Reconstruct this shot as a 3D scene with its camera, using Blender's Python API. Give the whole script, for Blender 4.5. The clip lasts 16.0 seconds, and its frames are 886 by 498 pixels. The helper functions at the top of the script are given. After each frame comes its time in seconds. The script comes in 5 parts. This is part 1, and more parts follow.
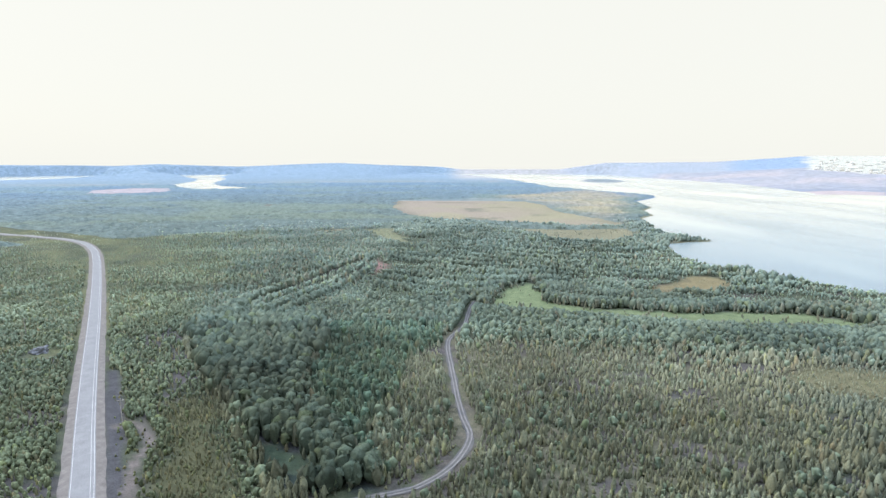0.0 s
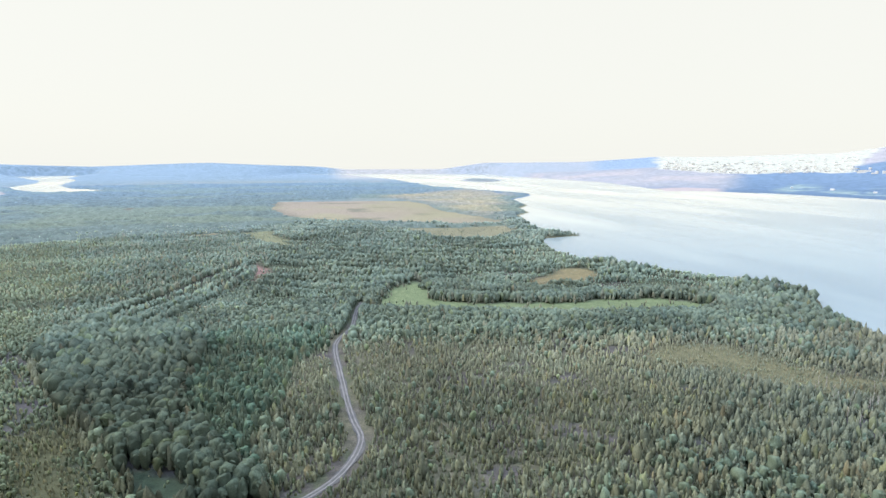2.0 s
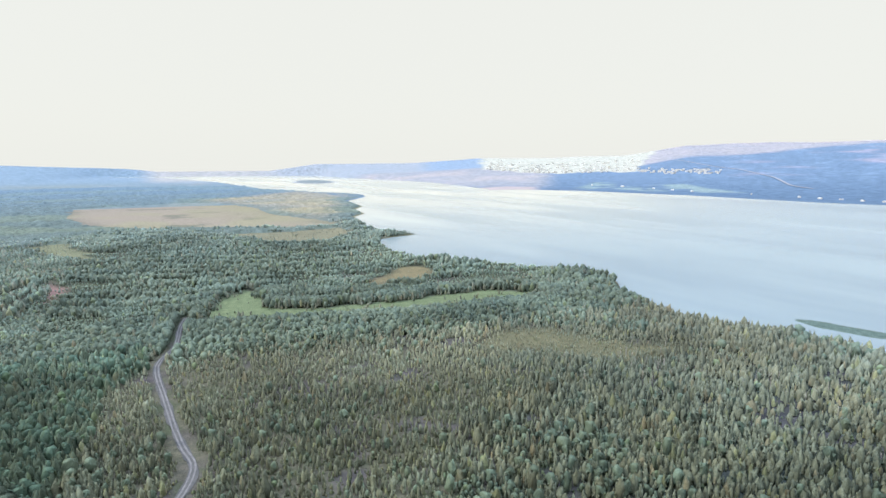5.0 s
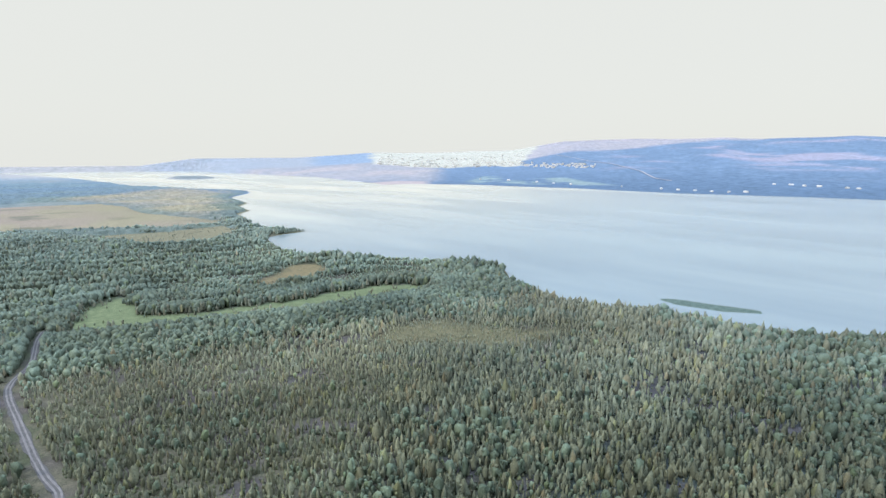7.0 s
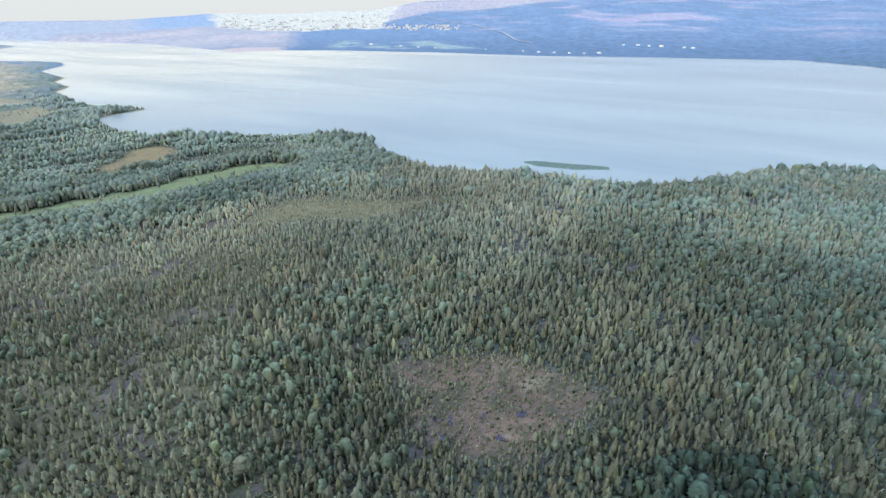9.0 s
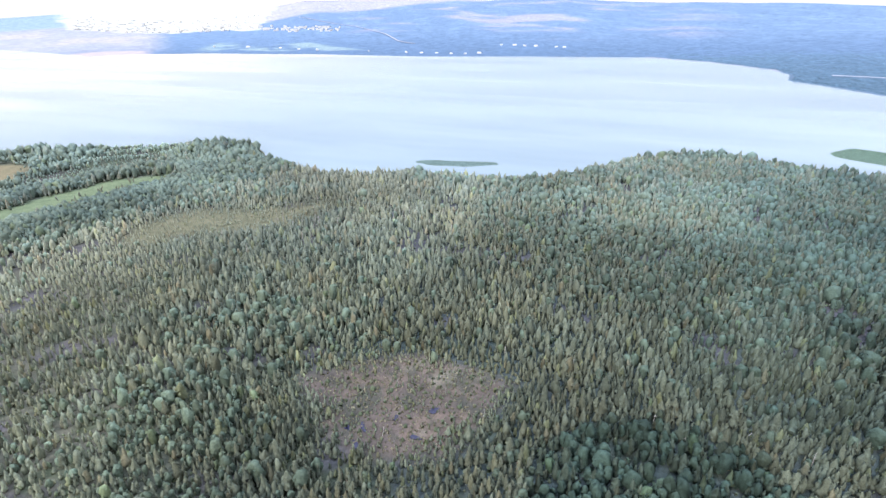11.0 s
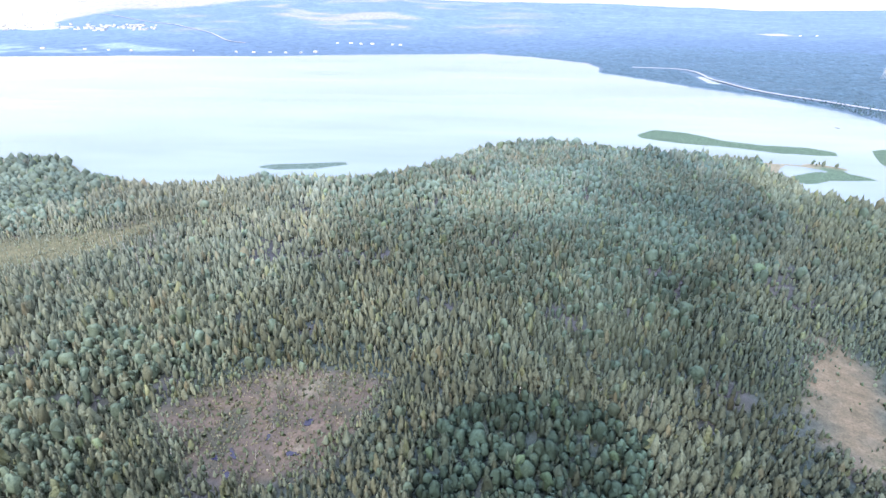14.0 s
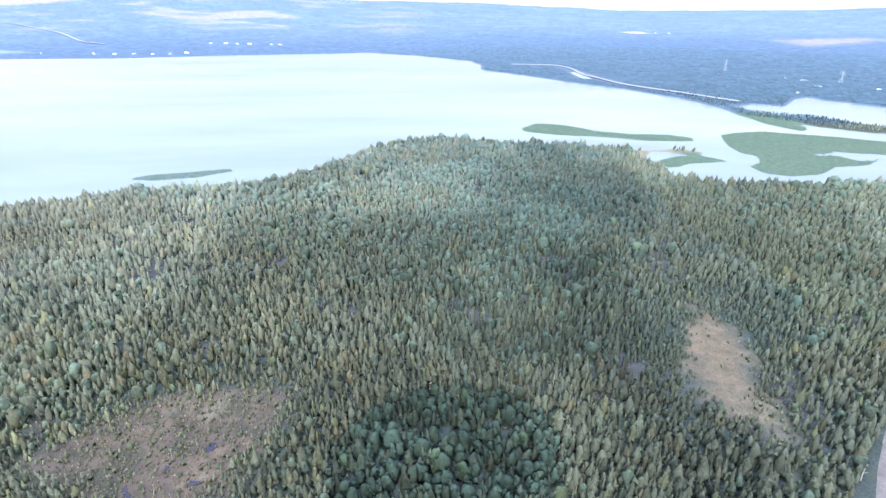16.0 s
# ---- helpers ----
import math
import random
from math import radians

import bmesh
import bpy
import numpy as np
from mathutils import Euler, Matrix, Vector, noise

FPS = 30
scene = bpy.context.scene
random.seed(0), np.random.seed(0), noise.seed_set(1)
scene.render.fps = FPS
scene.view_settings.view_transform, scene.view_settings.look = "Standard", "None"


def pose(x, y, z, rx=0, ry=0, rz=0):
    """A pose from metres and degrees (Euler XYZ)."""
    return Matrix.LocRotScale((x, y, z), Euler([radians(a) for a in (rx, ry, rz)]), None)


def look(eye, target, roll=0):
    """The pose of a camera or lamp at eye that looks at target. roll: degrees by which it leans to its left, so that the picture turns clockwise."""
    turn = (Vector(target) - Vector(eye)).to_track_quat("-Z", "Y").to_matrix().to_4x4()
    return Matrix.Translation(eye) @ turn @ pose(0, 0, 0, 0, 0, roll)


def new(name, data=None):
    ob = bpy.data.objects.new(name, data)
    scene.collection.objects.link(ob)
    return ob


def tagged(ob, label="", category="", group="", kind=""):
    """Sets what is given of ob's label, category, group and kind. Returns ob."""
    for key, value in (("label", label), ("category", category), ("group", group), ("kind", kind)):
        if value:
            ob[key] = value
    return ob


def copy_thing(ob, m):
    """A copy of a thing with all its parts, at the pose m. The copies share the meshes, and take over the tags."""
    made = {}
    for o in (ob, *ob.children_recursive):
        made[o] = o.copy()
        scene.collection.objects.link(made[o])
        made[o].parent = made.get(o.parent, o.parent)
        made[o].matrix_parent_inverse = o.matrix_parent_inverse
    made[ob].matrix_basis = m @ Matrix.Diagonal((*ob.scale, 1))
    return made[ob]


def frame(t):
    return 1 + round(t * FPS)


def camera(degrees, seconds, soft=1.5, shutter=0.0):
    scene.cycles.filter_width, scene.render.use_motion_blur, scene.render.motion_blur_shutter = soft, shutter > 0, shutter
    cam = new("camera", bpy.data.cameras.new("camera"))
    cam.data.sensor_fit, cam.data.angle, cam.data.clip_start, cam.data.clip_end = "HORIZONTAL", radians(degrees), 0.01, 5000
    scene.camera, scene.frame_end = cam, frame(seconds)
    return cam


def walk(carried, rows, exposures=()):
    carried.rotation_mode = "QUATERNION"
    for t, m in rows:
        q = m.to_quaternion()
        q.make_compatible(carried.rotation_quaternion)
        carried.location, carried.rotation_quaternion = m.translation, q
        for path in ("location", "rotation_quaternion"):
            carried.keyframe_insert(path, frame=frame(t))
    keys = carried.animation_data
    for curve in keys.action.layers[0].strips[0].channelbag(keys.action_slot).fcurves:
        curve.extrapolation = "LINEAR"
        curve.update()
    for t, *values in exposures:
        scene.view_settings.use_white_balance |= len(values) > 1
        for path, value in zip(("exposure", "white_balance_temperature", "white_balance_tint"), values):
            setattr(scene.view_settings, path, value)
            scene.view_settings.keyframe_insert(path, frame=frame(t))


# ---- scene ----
# An aerial view: a drone hovers 110 m over a forest road and turns slowly to the right.
cam = camera(78.7, 16.0, soft=1.4)
EYE = Vector((0.0, 0.0, 110.0))
# seconds, heading clockwise from +y, tilt below the horizon, lean (degrees)
PATH = [
    (0, 0.00, 9.25, 0.10), (0.5, 2.66, 9.24, 0.09), (1, 5.67, 9.24, 0.15), (1.5, 8.98, 9.24, 0.16), (2, 12.29, 9.23, 0.18),
    (2.5, 15.59, 9.18, 0.21), (3, 18.65, 9.17, 0.27), (3.5, 21.58, 9.14, 0.26), (4, 24.57, 9.09, 0.24), (4.2, 25.79, 9.09, 0.23),
    (6.3, 36.04, 9.13, 0.10), (6.5, 37.46, 9.17, 0.17), (7, 41.07, 9.60, 0.15), (7.5, 44.59, 11.66, 0.13), (8, 48.02, 16.66, -0.00),
    (8.5, 51.55, 22.04, -0.04), (9, 54.99, 23.06, -0.08), (11.5, 69.06, 23.04, -0.12), (12, 71.54, 23.09, -0.07), (12.5, 74.11, 23.09, -0.11),
    (13, 76.76, 23.09, -0.03), (13.5, 79.79, 23.15, 0.05), (14, 82.75, 23.16, 0.03), (14.5, 85.84, 23.17, 0.07), (15, 88.81, 23.20, 0.06),
    (15.5, 91.71, 23.25, 0.07), (16, 94.31, 23.25, 0.08),
]


def aim(heading, tilt, lean):
    a, b = radians(heading), radians(tilt)
    way = Vector((math.sin(a) * math.cos(b), math.cos(a) * math.cos(b), -math.sin(b)))
    return look(EYE, EYE + way * 100, lean)


walk(cam, [(t, aim(h, p, r)) for t, h, p, r in PATH], [(0.0, -0.04, 6500, 10), (2.5, -0.05, 6480, 10), (4.2, -0.12, 6450, 10), (6.5, -0.21, 6360, 10), (7.8, -0.28, 6250, 10.5), (8.6, -0.25, 6080, 11.5), (9.2, -0.24, 6050, 11.5), (11.4, 0.3, 6260, 17.5), (12.5, 0.42, 6280, 18), (16.0, 0.45, 6110, 17)])

# ---- light: a bright thin overcast with a soft sun behind it ----
SUN_AZIMUTH, SUN_HEIGHT, ZENITH = -78.0, 34.0, 4.7
world = bpy.data.worlds.new("overcast_sky")
scene.world = world
world.use_nodes = True
wn, wl = world.node_tree.nodes, world.node_tree.links
wn.clear()
sky = wn.new("ShaderNodeTexSky")
sky.sky_type, sky.sun_disc = "NISHITA", False
sky.sun_elevation, sky.sun_rotation = radians(SUN_HEIGHT), radians(SUN_AZIMUTH)
sky.dust_density = 3.0
clear_sky = wn.new("ShaderNodeBackground")
clear_sky.inputs[1].default_value = 0.1
cloud = wn.new("ShaderNodeBackground")
# an overcast sky is brighter overhead than along the horizon
where = wn.new("ShaderNodeSeparateXYZ")
wl.new(wn.new("ShaderNodeTexCoord").outputs["Generated"], where.inputs[0])
overhead = wn.new("ShaderNodeMapRange")
overhead.interpolation_type = "SMOOTHSTEP"
for k, value in ((1, 0.3), (2, 0.95), (3, 0.0), (4, 1.0)):
    overhead.inputs[k].default_value = value
wl.new(where.outputs[2], overhead.inputs[0])
veil = wn.new("ShaderNodeMix")
veil.data_type = "RGBA"
veil.inputs[6].default_value, veil.inputs[7].default_value = (0.965, 0.97, 0.905, 1), (0.75, 0.92, 1.19, 1)
wl.new(overhead.outputs[0], veil.inputs[0])
wl.new(veil.outputs[2], cloud.inputs[0])
power = wn.new("ShaderNodeMath")
power.operation = "MULTIPLY_ADD"
power.inputs[1].default_value, power.inputs[2].default_value = ZENITH - 1.05, 1.05
wl.new(overhead.outputs[0], power.inputs[0])
wl.new(power.outputs[0], cloud.inputs[1])
cover = wn.new("ShaderNodeMixShader")
cover.inputs[0].default_value = 0.93
world_out = wn.new("ShaderNodeOutputWorld")
wl.new(sky.outputs[0], clear_sky.inputs[0])
wl.new(clear_sky.outputs[0], cover.inputs[1])
wl.new(cloud.outputs[0], cover.inputs[2])
wl.new(cover.outputs[0], world_out.inputs[0])

sun = new("sun", bpy.data.lights.new("sun", "SUN"))
sun.data.energy, sun.data.angle, sun.data.color = 3.9, radians(5), (1.0, 0.95, 0.86)
sa, sh = radians(SUN_AZIMUTH), radians(SUN_HEIGHT)
sun.matrix_world = look((300 * math.sin(sa), 300 * math.cos(sa), 400),
                        (300 * math.sin(sa) - math.sin(sa) * math.cos(sh) * 10, 300 * math.cos(sa) - math.cos(sa) * math.cos(sh) * 10,
                         400 - math.sin(sh) * 10))

# ---- materials ----


def material(name, rough=0.9, metal=0.0, specular=0.3):
    m = bpy.data.materials.new(name)
    m.use_nodes = True
    b = m.node_tree.nodes["Principled BSDF"]
    b.inputs["Roughness"].default_value, b.inputs["Metallic"].default_value = rough, metal
    b.inputs["Specular IOR Level"].default_value = specular
    return m, m.node_tree.nodes, m.node_tree.links, b


def position(nodes):
    return nodes.new("ShaderNodeNewGeometry").outputs["Position"]


def noise_tex(nodes, links, scale, detail=4.0, rough=0.6, stretch=None):
    n = nodes.new("ShaderNodeTexNoise")
    n.inputs["Scale"].default_value, n.inputs["Detail"].default_value, n.inputs["Roughness"].default_value = scale, detail, rough
    if stretch:
        mp = nodes.new("ShaderNodeMapping")
        mp.inputs["Scale"].default_value = stretch
        links.new(position(nodes), mp.inputs["Vector"])
        links.new(mp.outputs[0], n.inputs["Vector"])
    else:
        links.new(position(nodes), n.inputs["Vector"])
    return n.outputs["Fac"]


def ramp(nodes, links, fac, *stops):
    r = nodes.new("ShaderNodeValToRGB")
    el = r.color_ramp.elements
    while len(el) < len(stops):
        el.new(0.5)
    for e, (p, c) in zip(el, stops):
        e.position, e.color = p, (*c, 1)
    links.new(fac, r.inputs[0])
    return r.outputs[0]


def mixed(nodes, links, a, b, fac, kind="MIX"):
    m = nodes.new("ShaderNodeMix")
    m.data_type, m.blend_type = "RGBA", kind
    for i, value in ((6, a), (7, b), (0, fac)):
        if isinstance(value, bpy.types.NodeSocket):
            links.new(value, m.inputs[i])
        elif i == 0:
            m.inputs[0].default_value = value
        else:
            m.inputs[i].default_value = (*value, 1)
    return m.outputs[2]


def bumped(nodes, links, b, height, strength, distance):
    n = nodes.new("ShaderNodeBump")
    n.inputs["Strength"].default_value, n.inputs["Distance"].default_value = strength, distance
    links.new(height, n.inputs["Height"])
    links.new(n.outputs[0], b.inputs["Normal"])


def plain(name, c1, c2, scale, rough=0.9, bump=0.0, metal=0.0, specular=0.3):
    """Two tones mixed by noise at two scales, with a fine relief."""
    m, n, l, b = material(name, rough, metal, specular)
    coarse = ramp(n, l, noise_tex(n, l, scale), (0.3, c1), (0.7, c2))
    fine = ramp(n, l, noise_tex(n, l, scale * 9, 6), (0.25, (0.7, 0.7, 0.7)), (0.75, (1.2, 1.2, 1.2)))
    l.new(mixed(n, l, coarse, fine, 1.0, "MULTIPLY"), b.inputs["Base Color"])
    if bump:
        bumped(n, l, b, noise_tex(n, l, scale * 9, 6), 0.6, bump)
    return m


def covered(name, fine_scale, rough=0.95, bump=0.4):
    """Ground that takes its land cover from the mesh, broken up by noise."""
    m, n, l, b = material(name, rough, 0.0, 0.1)
    at = n.new("ShaderNodeAttribute")
    at.attribute_name = "cover"
    mid = ramp(n, l, noise_tex(n, l, fine_scale, 6, 0.65), (0.25, (0.62, 0.66, 0.62)), (0.75, (1.35, 1.3, 1.3)))
    fine = ramp(n, l, noise_tex(n, l, fine_scale * 7, 5, 0.7), (0.3, (0.65, 0.65, 0.65)), (0.7, (1.3, 1.3, 1.3)))
    both = mixed(n, l, mid, fine, 1.0, "MULTIPLY")
    l.new(mixed(n, l, at.outputs["Color"], both, 1.0, "MULTIPLY"), b.inputs["Base Color"])
    bumped(n, l, b, noise_tex(n, l, fine_scale * 4, 6, 0.7), 0.8, bump)
    return m


def foliage(name, base, single=False):
    """Leaves or needles: diffuse with some light passing through; tint and rounded shading per tree."""
    m, n, l, b = material(name, 0.8, 0.0, 0.1)
    if single:
        rnd = n.new("ShaderNodeObjectInfo").outputs["Random"]
        tint = ramp(n, l, rnd, (0.0, (0.8, 0.86, 0.86)), (0.5, (1.0, 1.0, 0.97)), (0.9, (1.18, 1.12, 0.98)), (1.0, (1.16, 1.02, 0.92)))
    else:
        at = n.new("ShaderNodeAttribute")
        at.attribute_name = "tint"
        tint = at.outputs["Color"]
    out = n.new("ShaderNodeAttribute")
    out.attribute_name = "out"
    facing = out.outputs["Vector"]
    if single:
        vt = n.new("ShaderNodeVectorTransform")
        vt.vector_type, vt.convert_from, vt.convert_to = "NORMAL", "OBJECT", "WORLD"
        l.new(facing, vt.inputs[0])
        facing = vt.outputs[0]
    grain = ramp(n, l, noise_tex(n, l, 1.9, 5, 0.7), (0.3, (0.64, 0.66, 0.68)), (0.7, (1.36, 1.33, 1.28)))
    colour = mixed(n, l, mixed(n, l, base, tint, 1.0, "MULTIPLY"), grain, 1.0, "MULTIPLY")
    l.new(colour, b.inputs["Base Color"])
    l.new(facing, b.inputs["Normal"])
    tr = n.new("ShaderNodeBsdfTranslucent")
    l.new(colour, tr.inputs[0])
    l.new(facing, tr.inputs["Normal"])
    mx = n.new("ShaderNodeMixShader")
    mx.inputs[0].default_value = 0.16
    l.new(b.outputs[0], mx.inputs[1])
    l.new(tr.outputs[0], mx.inputs[2])
    l.new(mx.outputs[0], n["Material Output"].inputs[0])
    return m


def water_material(name, water_tone, scale, wave, rough, shining=None):
    """Rippled water; the lake's base colour is whitened northwards to stand for sky glare."""
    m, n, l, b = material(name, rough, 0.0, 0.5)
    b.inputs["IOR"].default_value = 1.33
    colour = water_tone
    if shining:
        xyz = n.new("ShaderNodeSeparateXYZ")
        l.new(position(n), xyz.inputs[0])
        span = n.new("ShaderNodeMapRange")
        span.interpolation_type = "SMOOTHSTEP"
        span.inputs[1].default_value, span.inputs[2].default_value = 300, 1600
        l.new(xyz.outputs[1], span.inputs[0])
        colour = mixed(n, l, water_tone, shining, span.outputs[0])
    # pale bands of reflected sky, put into the base colour
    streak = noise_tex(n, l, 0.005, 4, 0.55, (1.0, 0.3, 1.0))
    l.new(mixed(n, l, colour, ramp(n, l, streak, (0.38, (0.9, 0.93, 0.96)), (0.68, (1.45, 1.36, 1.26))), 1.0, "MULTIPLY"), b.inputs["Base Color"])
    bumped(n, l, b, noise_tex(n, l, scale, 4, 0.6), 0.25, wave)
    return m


M_GROUND = covered("land_cover", 0.22, bump=0.5)
M_DISTANCE = covered("distant_land", 0.04, bump=0.0)
# lake tones set pale in place of mirrored sky, palest in the north
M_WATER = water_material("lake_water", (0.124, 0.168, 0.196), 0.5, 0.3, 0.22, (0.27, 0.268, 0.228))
M_POOL = water_material("bog_water", (0.012, 0.012, 0.03), 0.8, 0.1, 0.25)
M_ASPHALT = plain("worn_asphalt", (0.128, 0.127, 0.134), (0.162, 0.16, 0.166), 0.25, 0.9, 0.01)
M_PAINT = plain("road_paint", (0.26, 0.26, 0.265), (0.36, 0.36, 0.36), 1.0, 0.7)
M_GRAVEL = plain("road_gravel", (0.085, 0.076, 0.072), (0.14, 0.125, 0.118), 0.4, 0.95, 0.05)
M_RUT = plain("worn_rut_gravel", (0.095, 0.09, 0.092), (0.15, 0.14, 0.138), 0.5, 0.95, 0.02)
M_TRACK = plain("track_gravel", (0.045, 0.045, 0.047), (0.085, 0.08, 0.078), 0.3, 0.95, 0.02)
PINE_GREEN, BIRCH_GREEN = (0.106, 0.115, 0.084), (0.079, 0.102, 0.076)
M_PINE = foliage("pine_needles", PINE_GREEN)
M_BIRCH = foliage("birch_leaves", BIRCH_GREEN)
M_CANOPY = covered("woodland_canopy", 0.12, bump=0.6)
M_PINE_ONE = foliage("pine_needles_single", PINE_GREEN, True)
M_BIRCH_ONE = foliage("birch_leaves_single", BIRCH_GREEN, True)
M_BARK = plain("pine_bark", (0.16, 0.11, 0.08), (0.26, 0.19, 0.14), 2.0, 0.95, 0.02)
M_DEAD = plain("bleached_dead_wood", (0.22, 0.21, 0.195), (0.34, 0.32, 0.30), 2.0, 0.9, 0.02)
M_REED = foliage("reeds", (0.072, 0.106, 0.076))
M_STONE = plain("grey_stone", (0.09, 0.095, 0.11), (0.15, 0.155, 0.17), 0.6, 0.9, 0.1)
M_WALL = plain("pale_render", (0.42, 0.41, 0.40), (0.52, 0.51, 0.49), 0.2, 0.8)
M_ROOF = plain("grey_roofing", (0.35, 0.35, 0.36), (0.5, 0.5, 0.5), 0.2, 0.8)
M_STEEL = plain("galvanised_steel", (0.5, 0.52, 0.55), (0.62, 0.64, 0.66), 1.0, 0.5, 0.0, 0.6)

# ---- plan: outlines on the ground, in metres ----
ROAD = [(150, -185), (99, -132), (49, -83), (0, -18), (-60, 68), (-119, 163), (-148, 209), (-185, 269), (-249, 374), (-321, 490),
        (-382, 586), (-430, 655), (-478, 709), (-525, 742), (-590, 772), (-690, 815), (-800, 880)]
TRACK = [(-96, 129), (-50, 152), (-16, 164), (-8, 168), (1, 177), (8, 190), (11, 203), (9, 217), (7, 236), (5, 270), (3, 305), (5, 325),
         (14, 349), (20, 390), (25, 412)]
NEAR_SHORE = [(-250, 4650), (159, 4500), (420, 3262), (446, 2643), (480, 2240), (581, 2058), (664, 1900), (690, 1780),
              (658, 1668), (538, 1509), (520, 1400), (502, 1299), (450, 1212), (436, 1110), (390, 1050), (372, 965), (349, 889), (345, 833),
              (363, 800), (378, 744), (334, 736), (300, 716), (275, 608), (288, 557), (335, 487), (386, 424),
              (398, 380), (393, 356), (352, 312), (343, 282), (334, 247), (343, 217), (361, 187), (361, 147), (367, 116), (383, 88),
              (404, 70), (430, 50), (465, 35), (510, -5)]
BAY_SHORE = [(511, -48), (492, -100), (485, -145), (470, -185), (467, -222), (470, -247), (455, -268), (445, -257), (463, -222),
             (434, -202), (416, -196), (400, -205), (371, -200), (350, -222), (344, -268), (344, -309), (346, -340), (370, -420),
             (430, -520), (500, -560)]
FAR_SHORE = [(530, -480), (570, -450), (640, -410), (706, -420), (770, -413), (906, -366), (1021, -303), (1189, -229), (1272, -180),
             (1413, -199), (1533, -178), (1755, -46), (1904, 127), (1814, 484), (1690, 810), (1667, 1224), (1631, 1300), (1562, 1630),
             (1444, 1760), (1389, 1826), (1242, 1821), (1300, 1900), (1355, 2124), (1466, 2762), (1379, 3613), (1324, 4450), (900, 4620),
             (348, 4690)]
LAKE = NEAR_SHORE + BAY_SHORE + FAR_SHORE
WEST_LAKE = [(-2349, 3174), (-2201, 3847), (-2509, 3960), (-2479, 4060), (-2792, 3781), (-3300, 3300), (-3000, 2500)]
WINDING_LAKE = [(-2142, 4039), (-1911, 4255), (-1625, 4410), (-1536, 4151), (-1540, 3763), (-1347, 3372), (-1124, 2653), (-977, 2379), (-816, 2245),
                (-770, 2126), (-894, 2074), (-1074, 2218), (-1229, 2491), (-1287, 2698), (-1317, 2891), (-1485, 3303), (-1791, 3761), (-2011, 3849)]
SHORE_POND = [(712, -440), (732, -491), (704, -511), (772, -577), (790, -607), (758, -602), (729, -621), (678, -645), (545, -530), (569, -519), (631, -499),
              (647, -466), (672, -446)]
SPIT_POND = [(1215, -366), (1205, -394), (1074, -373), (1066, -350)]
FAR_SPIT = [(1195, 1921), (1169, 1715), (1232, 1678), (1390, 1692), (1570, 1907), (1479, 2008), (1343, 2020)]
FARMS = [[(1647, 1757), (1974, 1949), (2018, 1863), (1834, 1711), (1660, 1672)], [(1749, 1632), (1877, 1684), (1889, 1567), (1792, 1401), (1735, 1469)],
         [(1970, 1634), (2082, 1531), (1965, 1329), (1891, 1148), (1823, 1260), (1877, 1438)]]
PINK_CUT = [(2010, -1359), (2030, -1459), (1990, -1690), (1900, -1690), (1782, -1324)]
QUARRY = [(2600, -1010), (2500, -1030), (2490, -1090), (2600, -1100)]
MOWN = [(1785, -403), (1866, -478), (1800, -540), (1720, -530)]
HILL_ROAD = [(3050, 2319), (2821, 1913), (2736, 1706), (2602, 1538), (2479, 1388), (2339, 1266), (2200, 1152), (2121, 1038)]
SHORE_ROAD = [(1397, -275), (1341, -381), (1122, -379), (963, -388), (844, -432), (790, -452), (740, -470)]
# the town on the far hillside: where its lower edge runs, and the bare crest above the woods
TOWN_YAW, TOWN_FROM = [33, 34, 38, 43, 47, 49, 50, 51], [4800, 3700, 3420, 3370, 3430, 3400, 4100, 4800]
CREST_YAW, CREST_FROM = [44, 47, 52, 58, 63, 67, 76, 80], [3300, 3500, 3850, 4000, 4250, 4450, 4700, 4900]
ISLAND = [(768, 3059), (850, 3250), (960, 3200), (1002, 3000), (900, 2850), (791, 2850)]
FIELD = [(31, 386), (57, 454), (78, 481), (83, 449), (81, 416), (91, 401), (116, 393), (143, 389), (183, 381), (226, 383), (263, 380),
         (287, 349), (285, 336), (246, 334), (215, 338), (188, 342), (167, 347), (138, 354), (106, 362), (84, 370), (69, 378),
         (46, 382)]
SMALL_BOG = [(180, 455), (212, 480), (243, 507), (260, 499), (262, 472), (244, 452), (218, 449), (196, 446), (182, 440)]
DRY_BOG = [(169, 262), (192, 274), (220, 278), (237, 270), (247, 238), (258, 218), (280, 210), (279, 197), (251, 195), (228, 198), (208, 220), (186, 243)]
FAR_BOG = [(-127, 1285), (-128, 1530), (-7, 1576), (112, 1628), (202, 1605), (253, 1377), (266, 1177), (301, 1038), (322, 953), (310, 904),
           (209, 918), (147, 960), (68, 985), (-15, 1003), (-81, 1120)]
FAR_BOG_B = [(130, 878), (197, 865), (305, 888), (300, 818), (223, 731), (149, 757)]
HEATH_FLAT = [(-613, 1136), (-566, 1217), (-527, 1310), (-411, 1382), (-338, 1222), (-426, 1115), (-521, 1025)]
BROWN_FLAT = [(-1315, 1990), (-1245, 2158), (-1091, 2164), (-955, 1893), (-1073, 1762), (-1183, 1789)]
RED_CLEARING = [(-79, 578), (-73, 605), (-63, 578), (-58, 506), (-68, 509)]
PEAT_BOG = [(118, 101), (127, 94), (137, 83), (144, 70), (144, 52), (141, 37), (127, 37), (114, 41), (102, 46), (95, 62), (102, 82)]
TAN_BOG = [(187, -115), (189, -124), (175, -121), (163, -121), (140, -113), (126, -107), (121, -101), (122, -94), (130, -91),
           (144, -94), (164, -103)]
TAN_BOG_TAIL = [(126, -112), (109, -108), (105, -100), (126, -98)]
